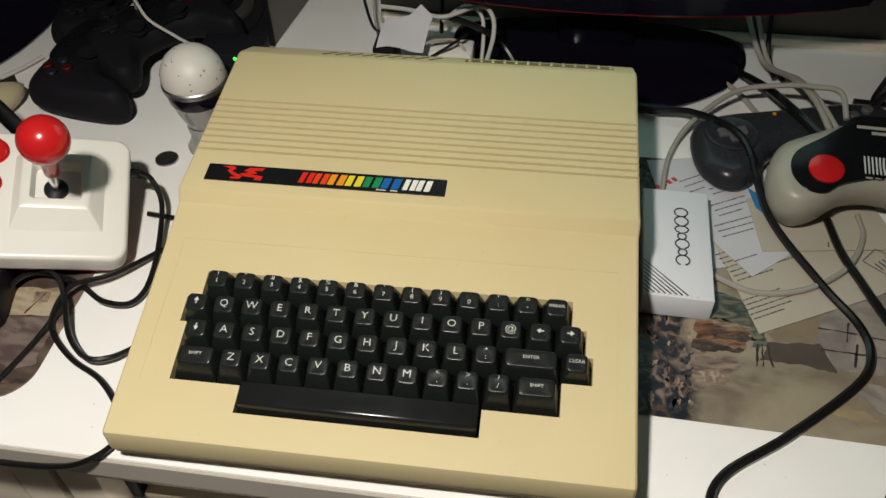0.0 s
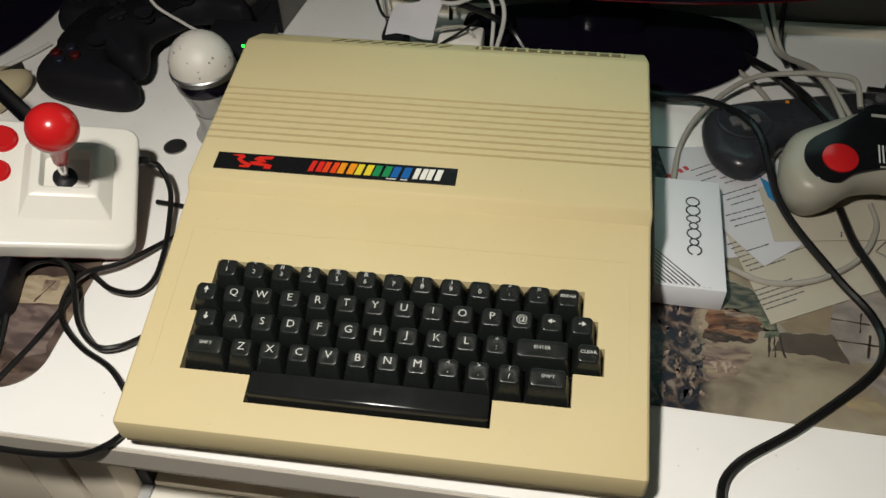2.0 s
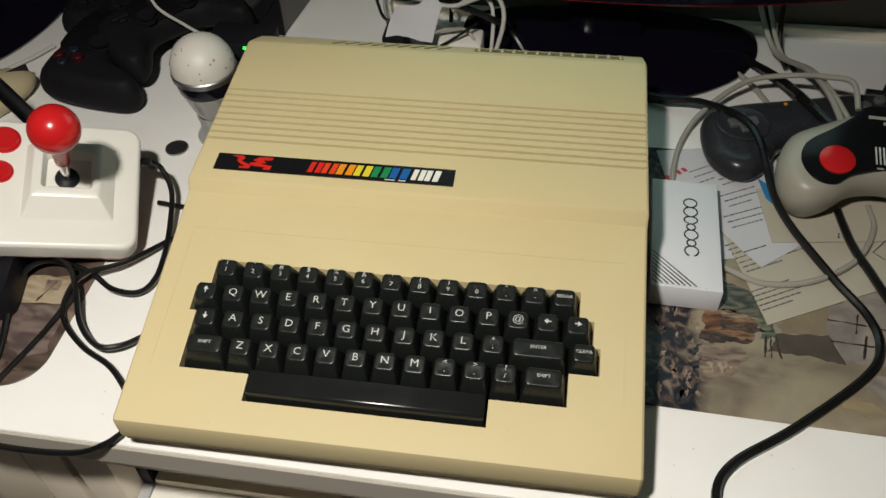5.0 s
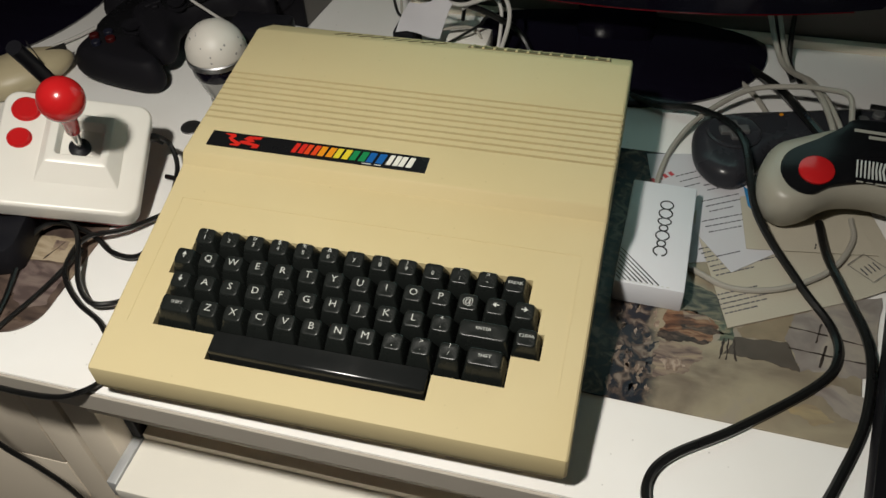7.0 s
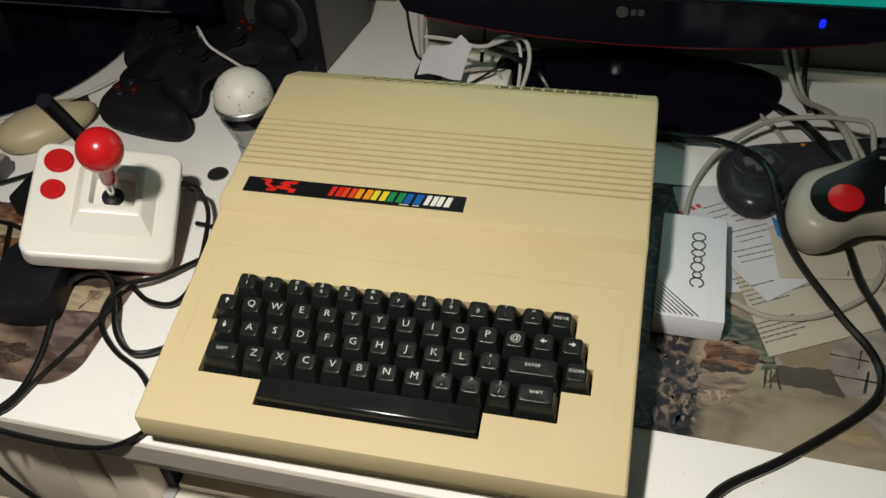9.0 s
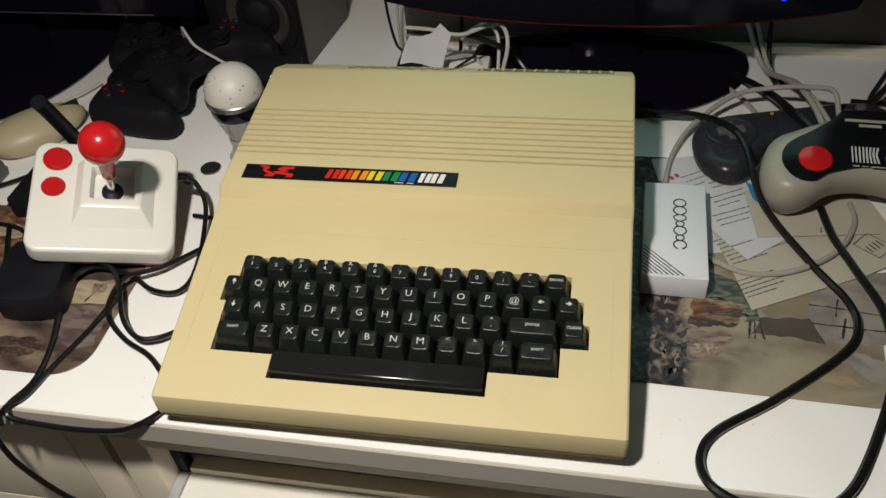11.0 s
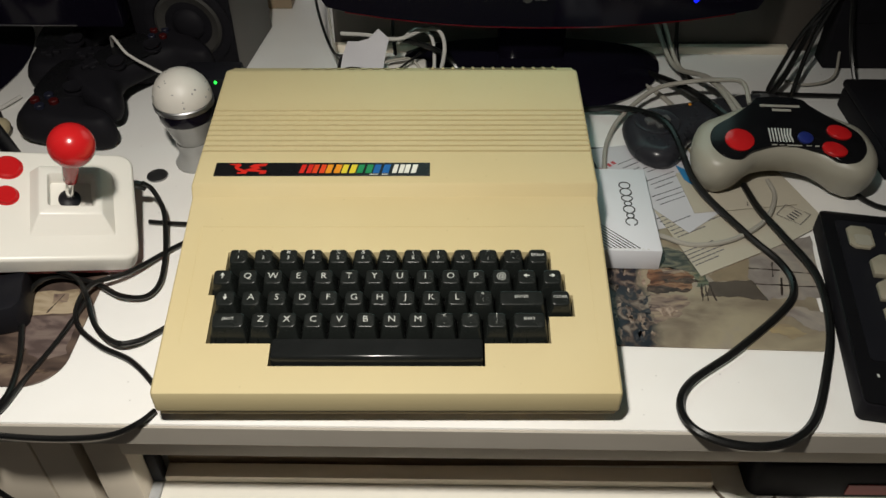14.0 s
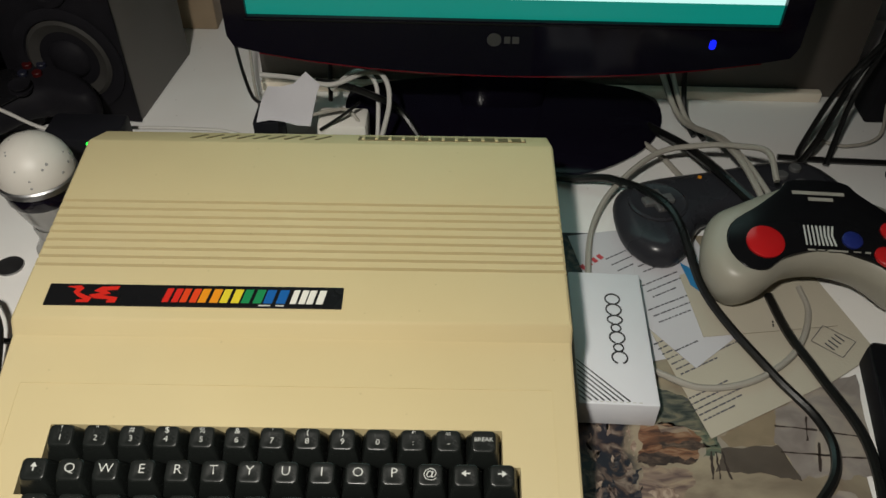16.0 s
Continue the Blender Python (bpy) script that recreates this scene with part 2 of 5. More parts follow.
LED_GREEN = glow("led_green", (0.02, 1.0, 0.06), 3.0)


# ---- builders ----
def thing(name, m, label, category, group="", kind=""):
    ob = new(name)
    ob.matrix_basis = m
    ob.empty_display_size = 0.02
    return tagged(ob, label, category, group, kind)


def place(ob):
    m = ob.matrix_basis.copy()
    while ob.parent:
        ob = ob.parent
        m = ob.matrix_basis @ m
    return m


def mesh_of(name, bm, material, smooth=35):
    bmesh.ops.recalc_face_normals(bm, faces=bm.faces)
    me = bpy.data.meshes.new(name)
    bm.to_mesh(me)
    bm.free()
    if material:
        me.materials.append(material)
    if smooth:
        me.shade_smooth()
        me.set_sharp_from_angle(angle=radians(smooth))
    return me


def part(name, bm, material, parent, label="", at_world=False, smooth=35):
    """One mesh object under a thing or a part; with at_world the bmesh is given in the world's metres."""
    if at_world:
        bm.transform(place(parent).inverted())
    ob = new(name, mesh_of(name, bm, material, smooth))
    ob.parent = parent
    return tagged(ob, label)


def solo(name, bm, material, label, category, group="", kind="", smooth=35):
    """A thing that is one mesh, with its origin at its base."""
    lo = [min(v.co[i] for v in bm.verts) for i in range(3)]
    hi = [max(v.co[i] for v in bm.verts) for i in range(3)]
    o = Vector(((lo[0] + hi[0]) / 2, (lo[1] + hi[1]) / 2, lo[2]))
    bm.transform(Matrix.Translation(-o))
    ob = new(name, mesh_of(name, bm, material, smooth))
    ob.location = o
    return tagged(ob, label, category, group, kind)


def box(x0, x1, y0, y1, z0, z1, bevel=0.0, seg=2, bm=None):
    bm = bm or bmesh.new()
    r = bmesh.ops.create_cube(bm, size=1.0)
    bmesh.ops.transform(bm, matrix=Matrix.Translation(((x0 + x1) / 2, (y0 + y1) / 2, (z0 + z1) / 2)) @ Matrix.Diagonal((x1 - x0, y1 - y0, z1 - z0, 1)), verts=r["verts"])
    if bevel:
        es = list({e for v in r["verts"] for e in v.link_edges})
        bmesh.ops.bevel(bm, geom=es, offset=bevel, segments=seg, profile=0.5, affect="EDGES")
    return bm


def slab(outline, z0, z1, bevel=0.0, seg=2, bevel_low=True):
    """An outline in x, y drawn up from z0 to z1, its rims rounded."""
    bm = bmesh.new()
    f = bm.faces.new([bm.verts.new((x, y, z0)) for x, y in outline])
    r = bmesh.ops.extrude_face_region(bm, geom=[f])
    vs = [g for g in r["geom"] if isinstance(g, bmesh.types.BMVert)]
    bmesh.ops.translate(bm, vec=(0, 0, z1 - z0), verts=vs)
    if bevel:
        top = set(vs)
        es = [e for e in bm.edges if all(v in top for v in e.verts) or (bevel_low and all(v not in top for v in e.verts))]
        bmesh.ops.bevel(bm, geom=es, offset=bevel, segments=seg, profile=0.5, affect="EDGES")
    return bm


def puff(outline, spine, z0, z1, soft=0.55, n=7, waist=0.42):
    """A swollen shell: rings drawn in from the outline towards a spine, rounded above and below."""
    pts = []
    for a, b in zip(spine, spine[1:]):
        pts += [Vector(a).lerp(Vector(b), t / 12) for t in range(12)]
    pts.append(Vector(spine[-1]))
    P = [Vector(p) for p in outline]
    S = [min(pts, key=lambda q: (q - p).length) for p in P]
    zc, up_h, dn_h = z0 + (z1 - z0) * waist, (z1 - z0) * (1 - waist), (z1 - z0) * waist
    steps = [soft * (1 - math.cos(radians(90 * i / n))) for i in range(n + 1)] + [0.8]
    hs = [math.sin(radians(90 * i / n)) for i in range(n + 1)] + [1.0]
    bm = bmesh.new()
    k = len(P)
    top_ = [[bm.verts.new((*(p.lerp(q, s)), zc + up_h * h)) for p, q in zip(P, S)] for s, h in zip(steps, hs)]
    low_ = [top_[0]] + [[bm.verts.new((*(p.lerp(q, s)), zc - dn_h * h)) for p, q in zip(P, S)] for s, h in list(zip(steps, hs))[1:]]
    for rings_ in (top_, low_):
        for a, b in zip(rings_, rings_[1:]):
            for i in range(k):
                bm.faces.new((a[i], a[(i + 1) % k], b[(i + 1) % k], b[i]))
        bm.faces.new(rings_[-1])
    return bm


def round_rect(x0, x1, y0, y1, r, n=5):
    pts = []
    for cx, cy, a in ((x1 - r, y0 + r, -90), (x1 - r, y1 - r, 0), (x0 + r, y1 - r, 90), (x0 + r, y0 + r, 180)):
        for i in range(n + 1):
            t = radians(a + 90 * i / n)
            pts.append((cx + r * math.cos(t), cy + r * math.sin(t)))
    return pts


def smooth_loop(pts, n=5):
    """A closed curve through pts."""
    k, res = len(pts), []
    for i in range(k):
        p0, p1, p2, p3 = (Vector(pts[(i + j - 1) % k]) for j in range(4))
        for s in range(n):
            t = s / n
            res.append(0.5 * (2 * p1 + (p2 - p0) * t + (2 * p0 - 5 * p1 + 4 * p2 - p3) * t * t + (3 * p1 - p0 - 3 * p2 + p3) * t ** 3))
    return [tuple(p) for p in res]


def lathe(profile, seg=32, bm=None, c=(0, 0)):
    """Turns a profile of (radius, z) round the upright axis at c."""
    bm = bm or bmesh.new()
    rings = []
    for r, z in profile:
        if r < 1e-6:
            rings.append([bm.verts.new((c[0], c[1], z))])
        else:
            rings.append([bm.verts.new((c[0] + r * math.cos(2 * math.pi * i / seg), c[1] + r * math.sin(2 * math.pi * i / seg), z)) for i in range(seg)])
    for a, b in zip(rings, rings[1:]):
        for i in range(seg):
            j = (i + 1) % seg
            if len(a) == 1 and len(b) > 1:
                bm.faces.new((a[0], b[i], b[j]))
            elif len(b) == 1 and len(a) > 1:
                bm.faces.new((a[i], a[j], b[0]))
            elif len(a) > 1:
                bm.faces.new((a[i], a[j], b[j], b[i]))
    return bm


def tube(pts, radius, seg=8, n=8, bm=None):
    """A round cord along a smooth curve through pts."""
    bm = bm or bmesh.new()
    P = [Vector(p) for p in pts]
    P = [2 * P[0] - P[1], *P, 2 * P[-1] - P[-2]]
    line = []
    for i in range(1, len(P) - 2):
        p0, p1, p2, p3 = P[i - 1:i + 3]
        for s in range(n):
            t = s / n
            line.append(0.5 * (2 * p1 + (p2 - p0) * t + (2 * p0 - 5 * p1 + 4 * p2 - p3) * t * t + (3 * p1 - p0 - 3 * p2 + p3) * t ** 3))
    line.append(P[-2])
    rings, side = [], None
    for i, p in enumerate(line):
        d = (line[min(i + 1, len(line) - 1)] - line[max(i - 1, 0)]).normalized()
        side = (side - d * side.dot(d)) if side else d.orthogonal()
        side.normalize()
        up = d.cross(side)
        rings.append([bm.verts.new(p + radius * (math.cos(2 * math.pi * k / seg) * side + math.sin(2 * math.pi * k / seg) * up)) for k in range(seg)])
    for a, b in zip(rings, rings[1:]):
        for k in range(seg):
            bm.faces.new((a[k], a[(k + 1) % seg], b[(k + 1) % seg], b[k]))
    bm.faces.new(rings[0])
    bm.faces.new(rings[-1])
    return bm


def ball(r, c, u=24, v=14, squash=(1, 1, 1), bm=None):
    bm = bm or bmesh.new()
    k = bmesh.ops.create_uvsphere(bm, u_segments=u, v_segments=v, radius=r)
    bmesh.ops.transform(bm, matrix=Matrix.Translation(c) @ Matrix.Diagonal((*squash, 1)), verts=k["verts"])
    return bm


def letters(text, size, squeeze=1.0, thick=0.0):
    """The built-in font's letters as a bmesh in x, y, centred."""
    cu = bpy.data.curves.new("letters", "FONT")
    cu.body, cu.size, cu.align_x, cu.align_y, cu.resolution_u = text, size, "CENTER", "CENTER", 2
    cu.offset = thick
    ob = bpy.data.objects.new("letters", cu)
    scene.collection.objects.link(ob)
    me = bpy.data.meshes.new_from_object(ob.evaluated_get(bpy.context.evaluated_depsgraph_get()))
    bm = bmesh.new()
    bm.from_mesh(me)
    bpy.data.objects.remove(ob)
    bpy.data.curves.remove(cu)
    bpy.data.meshes.remove(me)
    bmesh.ops.scale(bm, vec=(squeeze, 1, 1), verts=bm.verts)
    return bm


T = 0.75  # the desk's top

# ---- room ----
# Closed room shell, mostly unseen, added to bounce the lamp's light as fill.
def wall(name, b, m=WALL, label="plain painted room wall, pale to bounce fill light"):
    return solo(name, b, m, label, "wall", kind="structure")


solo("floor", box(-2.2, 2.2, -2.7, 1.1, -0.05, 0.0), FLOOR, "unseen pale floor, added to bounce fill light", "floor", kind="structure")
solo("ceiling", box(-2.2, 2.2, -2.7, 1.1, 2.5, 2.55), WALL, "unseen plain ceiling, pale to bounce fill light", "ceiling", kind="structure")
wall("wall_north", box(-2.2, 2.2, 0.99, 1.1, 0, 2.5))
wall("wall_south", box(-2.2, 2.2, -2.7, -2.6, 0, 2.5))
wall("wall_west", box(-2.2, -2.1, -2.6, 0.99, 0, 2.5))
wall("wall_east", box(2.1, 2.2, -2.6, 0.99, 0, 2.5))

# ---- desk ----
desk = thing("desk", pose(0.0, 0.6, 0.0), "white laminate computer desk with a pull-out tray", "desk")
def desk_front(x):
    """The desk's front edge runs slightly aslant."""
    return 0.2503 - 0.0020 * x


part("desktop", slab([(-1.0, desk_front(-1.0) + 0.0025), (1.0, desk_front(1.0) + 0.0025), (1.0, 0.985), (-1.0, 0.985)], T - 0.022, T, 0.0012), DESK, desk, at_world=True)
part("edge_band", slab([(-1.0, desk_front(-1.0)), (1.0, desk_front(1.0)), (1.0, desk_front(1.0) + 0.0023), (-1.0, desk_front(-1.0) + 0.0023)], T - 0.0225, T - 0.0012, 0.0006, 1), DESK_EDGE, desk, "worn greyish edge band", at_world=True)
part("apron", box(-0.2405, 0.97, 0.268, 0.286, T - 0.062, T - 0.0225, 0.001), CABINET, desk, at_world=True)
part("side_panel", box(-0.272, -0.2405, 0.272, 0.95, 0.0, T - 0.0225, 0.001), CABINET, desk, at_world=True)
part("side_panel", box(0.97, 0.998, 0.272, 0.95, 0.0, T - 0.0225, 0.001), CABINET, desk, at_world=True)
part("back_board", box(-0.2405, 0.97, 0.60, 0.612, 0.2, T - 0.0225), CABINET, desk, at_world=True)
part("cabinet_body", box(-0.99, -0.286, 0.296, 0.95, 0.02, T - 0.0225, 0.001), CABINET, desk, at_world=True)
part("drawer_front", box(-0.99, -0.3195, 0.276, 0.2945, 0.5612, T - 0.026, 0.0015), CABINET, desk, at_world=True)
part("drawer_front", box(-0.99, -0.3195, 0.276, 0.2945, 0.10, 0.5592, 0.0015), CABINET, desk, at_world=True)
# filler added so that the recess between stile and side panel looks shaded
part("shade_strip", box(-0.2845, -0.2725, 0.2885, 0.2945, 0.02, T - 0.0235), GAP_SHADE, desk, "dark brown strip standing in for shade in the gap", at_world=True)
part("stile", box(-0.3180, -0.285, 0.2765, 0.2955, 0.02, T - 0.0235, 0.001), CABINET, desk, at_world=True)
knob = part("drawer_knob", lathe([(0, 0.018), (0.010, 0.017), (0.012, 0.012), (0.008, 0.004), (0.006, 0.0)], 20), STEEL, desk, "dull metal knob")
knob.matrix_basis = place(desk).inverted() @ pose(-0.452, 0.276, 0.622, 90, 0, 0)
TRAY_BROWN = mat("tray_brown_board", (0.34, 0.25, 0.165), 0.55, vary=0.15, scale=20, bump=0.08)
SILVER_EDGE = mat("grey_painted_metal", (0.48, 0.49, 0.50), 0.35, 0.2, vary=0.06, scale=40)
TRAY_WHITE = mat("tray_white_laminate", (0.92, 0.885, 0.80), 0.32, vary=0.03, scale=9, bump=0.04, fine=700)
tray = thing("keyboard_tray", pose(0.35, 0.42, 0.59), "white pull-out tray below the desktop", "tray")
part("board", box(-0.2305, 0.96, 0.243, 0.59, 0.592, 0.610, 0.0015), TRAY_WHITE, tray, at_world=True)
part("runner", box(-0.2400, -0.2310, 0.247, 0.58, 0.588, 0.612, 0.001), SILVER_EDGE, tray, "grey metal runner", at_world=True)
part("stop_block", box(-0.2398, -0.2300, 0.292, 0.304, 0.6125, 0.652, 0.001), BLACK, tray, "black plastic stop", at_world=True)
part("rail", slab([(-0.2285, 0.2935), (0.252, 0.2935), (0.252, 0.308), (-0.2285, 0.308)], 0.6102, 0.6190, 0.001), CABINET, tray, "cream strip along the tray", at_world=True)
part("rear_board", slab([(-0.2285, 0.3095), (0.96, 0.3260), (0.96, 0.338), (-0.2285, 0.3215)], 0.6102, 0.672, 0.001), TRAY_BROWN, tray, "brown board at the back of the tray", at_world=True)
dev = thing("black_device", pose(0.40, 0.36, 0.612), "black electronic box lying on the tray", "device")
part("case", slab(round_rect(0.280, 0.56, 0.285, 0.325, 0.010), 0.6115, 0.660, 0.002), PAD_BLACK, dev, at_world=True)
part("red_panel", box(0.362, 0.43, 0.2838, 0.2848, 0.618, 0.632), mat("dull_red_plastic", (0.20, 0.012, 0.012), 0.4), dev, "dull red front panel", at_world=True)
solo("thin_cable", tube([(0.250, 0.300, 0.6118), (0.258, 0.284, 0.6118), (0.268, 0.276, 0.6118), (0.282, 0.2735, 0.6118), (0.296, 0.2775, 0.6125), (0.304, 0.2835, 0.6140)], 0.0014), MID_CABLE, "thin brown wire curled on the tray", "cable")

# ---- behind the desk items ----
# right end drawn out past the ledge, its dark face standing for shade there
solo("back_panel", box(-0.125, 0.458, 0.822, 0.84, T, 1.6, 0.001), BACK, "grey-brown board standing behind the monitor", "panel", kind="structure")
solo("panel_ledge", box(-0.125, 0.430, 0.812, 0.8215, T, T + 0.010, 0.001), CABINET, "narrow cream strip along the back board", "trim", kind="structure")
solo("brown_cupboard", box(-0.40, -0.195, 0.93, 0.985, T, 1.5, 0.002), WOODY, "brown wooden board at the wall", "cupboard")

# ---- desk mats ----
lm = thing("desk_mat", pose(-0.42, 0.45, T), "brown painting print desk mat with rounded corners", "mat", "desk mats")
part("sheet", slab(round_rect(-0.66, -0.2805, 0.2855, 0.480, 0.03, 8), T + 0.0002, T + 0.0016, 0.0004, 1), MAT_LEFT, lm, at_world=True)
rm = thing("desk_mat", pose(0.24, 0.45, T), "desk mat with a harbour painting of ships and rocks", "mat", "desk mats")
part("sheet", slab([(0.05, 0.336), (0.318, 0.3295), (0.325, 0.331), (0.3275, 0.337), (0.352, 0.60), (0.345, 0.61), (0.05, 0.61)], T + 0.0002, T + 0.0016, 0.0004, 1), MAT_RIGHT, rm, at_world=True)


def painted(pts, m, lift=0.0, rough=0.0022, seed=1, on=rm):
    """A patch of paint on the mat with an uneven, brushed outline."""
    r = random.Random(seed)
    line = [Vector(p) for p in pts]
    for level in range(3):
        nxt = []
        for p, q in zip(line, line[1:] + line[:1]):
            d = q - p
            nxt += [p, (p + q) / 2 + Vector((-d.y, d.x)).normalized() * r.uniform(-1, 1) * min(rough, d.length * 0.22)]
        line = nxt
    part("printed_shape", slab([tuple(p) for p in line], T + 0.0016 + lift, T + 0.0017 + lift), m, on, at_world=True)


painted([(0.196, 0.424), (0.215, 0.426), (0.234, 0.419), (0.229, 0.399), (0.209, 0.397), (0.1885, 0.395)], PAINT_RUST, 0.0001, 0.0035, 3)
painted([(0.205, 0.4100), (0.232, 0.4110), (0.244, 0.4085), (0.226, 0.4045), (0.207, 0.4050)], PAINT_DARK, 0.0002, 0.0022, 4)
painted([(0.1917, 0.393), (0.210, 0.391), (0.2235, 0.389), (0.215, 0.369), (0.203, 0.364), (0.1895, 0.358)], PAINT_MAUVE, 0.0001, 0.003, 5)
painted([(0.190, 0.399), (0.212, 0.4005), (0.229, 0.3985), (0.224, 0.3945), (0.205, 0.3930), (0.190, 0.3945)], PAINT_DARK, 0.0002, 0.0025, 15)
painted([(0.206, 0.424), (0.226, 0.4215), (0.228, 0.416), (0.208, 0.4175)], PAINT_MAUVE, 0.0003, 0.003, 16)
painted([(0.193, 0.374), (0.206, 0.377), (0.212, 0.372), (0.199, 0.366)], PAINT_STONE, 0.0002, 0.003, 17)
painted([(0.204, 0.455), (0.2305, 0.4456), (0.2405, 0.4189), (0.222, 0.4215), (0.205, 0.425)], PAINT_MOSS, 0.0001, 0.003, 6)
painted([(0.230, 0.4188), (0.2455, 0.4215), (0.2462, 0.4033), (0.2325, 0.4005)], PAINT_GREEN, 0.0002, 0.003, 7)
painted([(0.2875, 0.4405), (0.310, 0.452), (0.352, 0.470), (0.3435, 0.393), (0.318, 0.386), (0.2895, 0.3845), (0.2825, 0.410)], PAINT_SKY, 0.0001, 0.003, 8)
painted([(0.292, 0.372), (0.318, 0.378), (0.338, 0.370), (0.335, 0.350), (0.312, 0.356)], PAINT_SKY, 0.0001, 0.004, 9)
painted([(0.279, 0.352), (0.300, 0.358), (0.312, 0.348), (0.298, 0.341)], PAINT_OCHRE, 0.0001, 0.003, 10)
painted([(0.2462, 0.4157), (0.268, 0.428), (0.2877, 0.4408), (0.2808, 0.4101), (0.2515, 0.4075)], HULL, 0.0003, 0.0010, 11)
painted([(0.2450, 0.4066), (0.2822, 0.4105), (0.2905, 0.3842), (0.270, 0.389), (0.2371, 0.389)], SAIL, 0.0004, 0.0010, 12)
for k, (x0, x1) in enumerate(((0.2375, 0.2345), (0.2405, 0.2390), (0.2445, 0.2465))):
    painted([(x0, 0.404), (x0 + 0.0010, 0.404), (x1 + 0.0010, 0.384), (x1, 0.384)], MAST, 0.0005, 0.0006, 20 + k)
for k, ((x0, y0), (x1, y1)) in enumerate((((0.284, 0.4252), (0.3110, 0.4226)), ((0.3070, 0.4330), (0.3022, 0.4140)), ((0.2830, 0.4052), (0.3145, 0.4036)), ((0.3095, 0.4130), (0.3038, 0.3915)), ((0.3120, 0.4220), (0.338, 0.4185)), ((0.3150, 0.4030), (0.340, 0.4020)))):
    d = Vector((y0 - y1, x1 - x0)).normalized() * (0.0007 if k < 4 else 0.0003)
    painted([(x0 + d.x, y0 + d.y), (x1 + d.x, y1 + d.y), (x1 - d.x, y1 - d.y), (x0 - d.x, y0 - d.y)], MAST, 0.0005, 0.0004, 30 + k)
# the brown print: a pale wall, a ruin and dark bushes
painted([(-0.3373, 0.3884), (-0.298, 0.3915), (-0.2900, 0.364), (-0.3308, 0.3601)], PAINT_WALL, 0.0001, 0.0012, 60, lm)
painted([(-0.318, 0.3855), (-0.305, 0.3865), (-0.303, 0.3760), (-0.316, 0.3745)], PAINT_MAUVE, 0.0002, 0.0015, 61, lm)
painted([(-0.3095, 0.3850), (-0.3082, 0.3850), (-0.3150, 0.3630), (-0.3165, 0.3630)], PAINT_DARK, 0.0003, 0.0005, 62, lm)
painted([(-0.3302, 0.3590), (-0.2885, 0.3615), (-0.2835, 0.3190), (-0.3050, 0.3130), (-0.3267, 0.3275)], PAINT_PLUM, 0.0001, 0.0020, 63, lm)
painted([(-0.400, 0.323), (-0.372, 0.317), (-0.345, 0.321), (-0.322, 0.3165), (-0.3175, 0.324), (-0.3125, 0.3105), (-0.3255, 0.3075), (-0.345, 0.300), (-0.400, 0.298)], PAINT_DARK, 0.0002, 0.0040, 64, lm)
painted([(-0.47, 0.475), (-0.415, 0.470), (-0.405, 0.425), (-0.430, 0.405), (-0.470, 0.420)], PAINT_RUST, 0.0001, 0.0050, 65, lm)
painted([(-0.455, 0.455), (-0.425, 0.452), (-0.420, 0.436), (-0.450, 0.434)], PAINT_WALL, 0.0002, 0.0030, 66, lm)
painted([(-0.310, 0.306), (-0.292, 0.302), (-0.293, 0.2985), (-0.310, 0.302)], PAINT_DARK, 0.0002, 0.0012, 67, lm)
# broken lights on the painted rocks
r_ = random.Random(12)
for k in range(34):
    x, y = r_.uniform(0.160, 0.190), r_.uniform(0.342, 0.425)
    a, l, w = radians(r_.uniform(50, 115)), r_.uniform(0.003, 0.008), r_.uniform(0.0012, 0.0028)
    u, v = Vector((math.cos(a), math.sin(a))) * l, Vector((-math.sin(a), math.cos(a))) * w
    c = Vector((x, y))
    painted([c - u, c - v * 0.6, c + u, c + v], (PAINT_STONE, PAINT_MAUVE, PAINT_NAVY)[k % 3], 0.0002, 0.002, 50 + k)

# ---- home computer ----
XL, XR = -0.1945, 0.1425
SIZE, PIVOT = 0.990, Vector((0.075, -0.03, 1.248))
LIFT = (PIVOT.z - T) * (1 / SIZE - 1)
YF, YB = 0.2517, 0.6185
computer = thing("home_computer", pose(-0.026, YF, T), "cream 1980s home computer with black keys and rainbow badge", "computer")
DY0, DZ0, DY1, DZ1 = 0.2547, 0.7863, 0.4245, 0.8268
SL = (DZ1 - DZ0) / (DY1 - DY0)


def deck(y):
    return DZ0 + (y - DY0) * SL


UY0, UZ0, UY1, UZ1 = 0.4308, 0.83640, 0.588, 0.8505


def upper(y):
    return UZ0 + (y - UY0) * (UZ1 - UZ0) / (UY1 - UY0)


profile = [(YF + 0.0005, 0.7655), (YF, 0.768), (YF, 0.7825), (YF + 0.0008, 0.7852), (DY0, DZ0), (DY1, DZ1), (DY1 + 0.0004, DZ1 + 0.0004), (UY0 - 0.0012, UZ0 - 0.0014), (UY0 - 0.0002, UZ0 - 0.0004), (UY0 + 0.0014, UZ0 + 0.0001)]
DECK_SEG = 4
g0, gp = 0.4706, 0.00702
for i in range(9):
    y = g0 + i * gp
    profile += [(y, upper(y)), (y + 0.0002, upper(y) - 0.0050), (y + 0.0022, upper(y) - 0.0050), (y + 0.0024, upper(y + 0.0024))]
profile += [(UY1, UZ1), (UY1 + 0.003, UZ1 - 0.0006), (YB - 0.001, 0.8378), (YB, 0.8353), (YB, 0.7655)]


def rim(off):
    res = []
    for i, (y, z) in enumerate(profile):
        if y < DY0 - 0.0005:
            y += off
        elif y > YB - 0.002:
            y -= off
        res.append((y, z - (off if 2 < i < len(profile) - 1 else 0)))
    return res


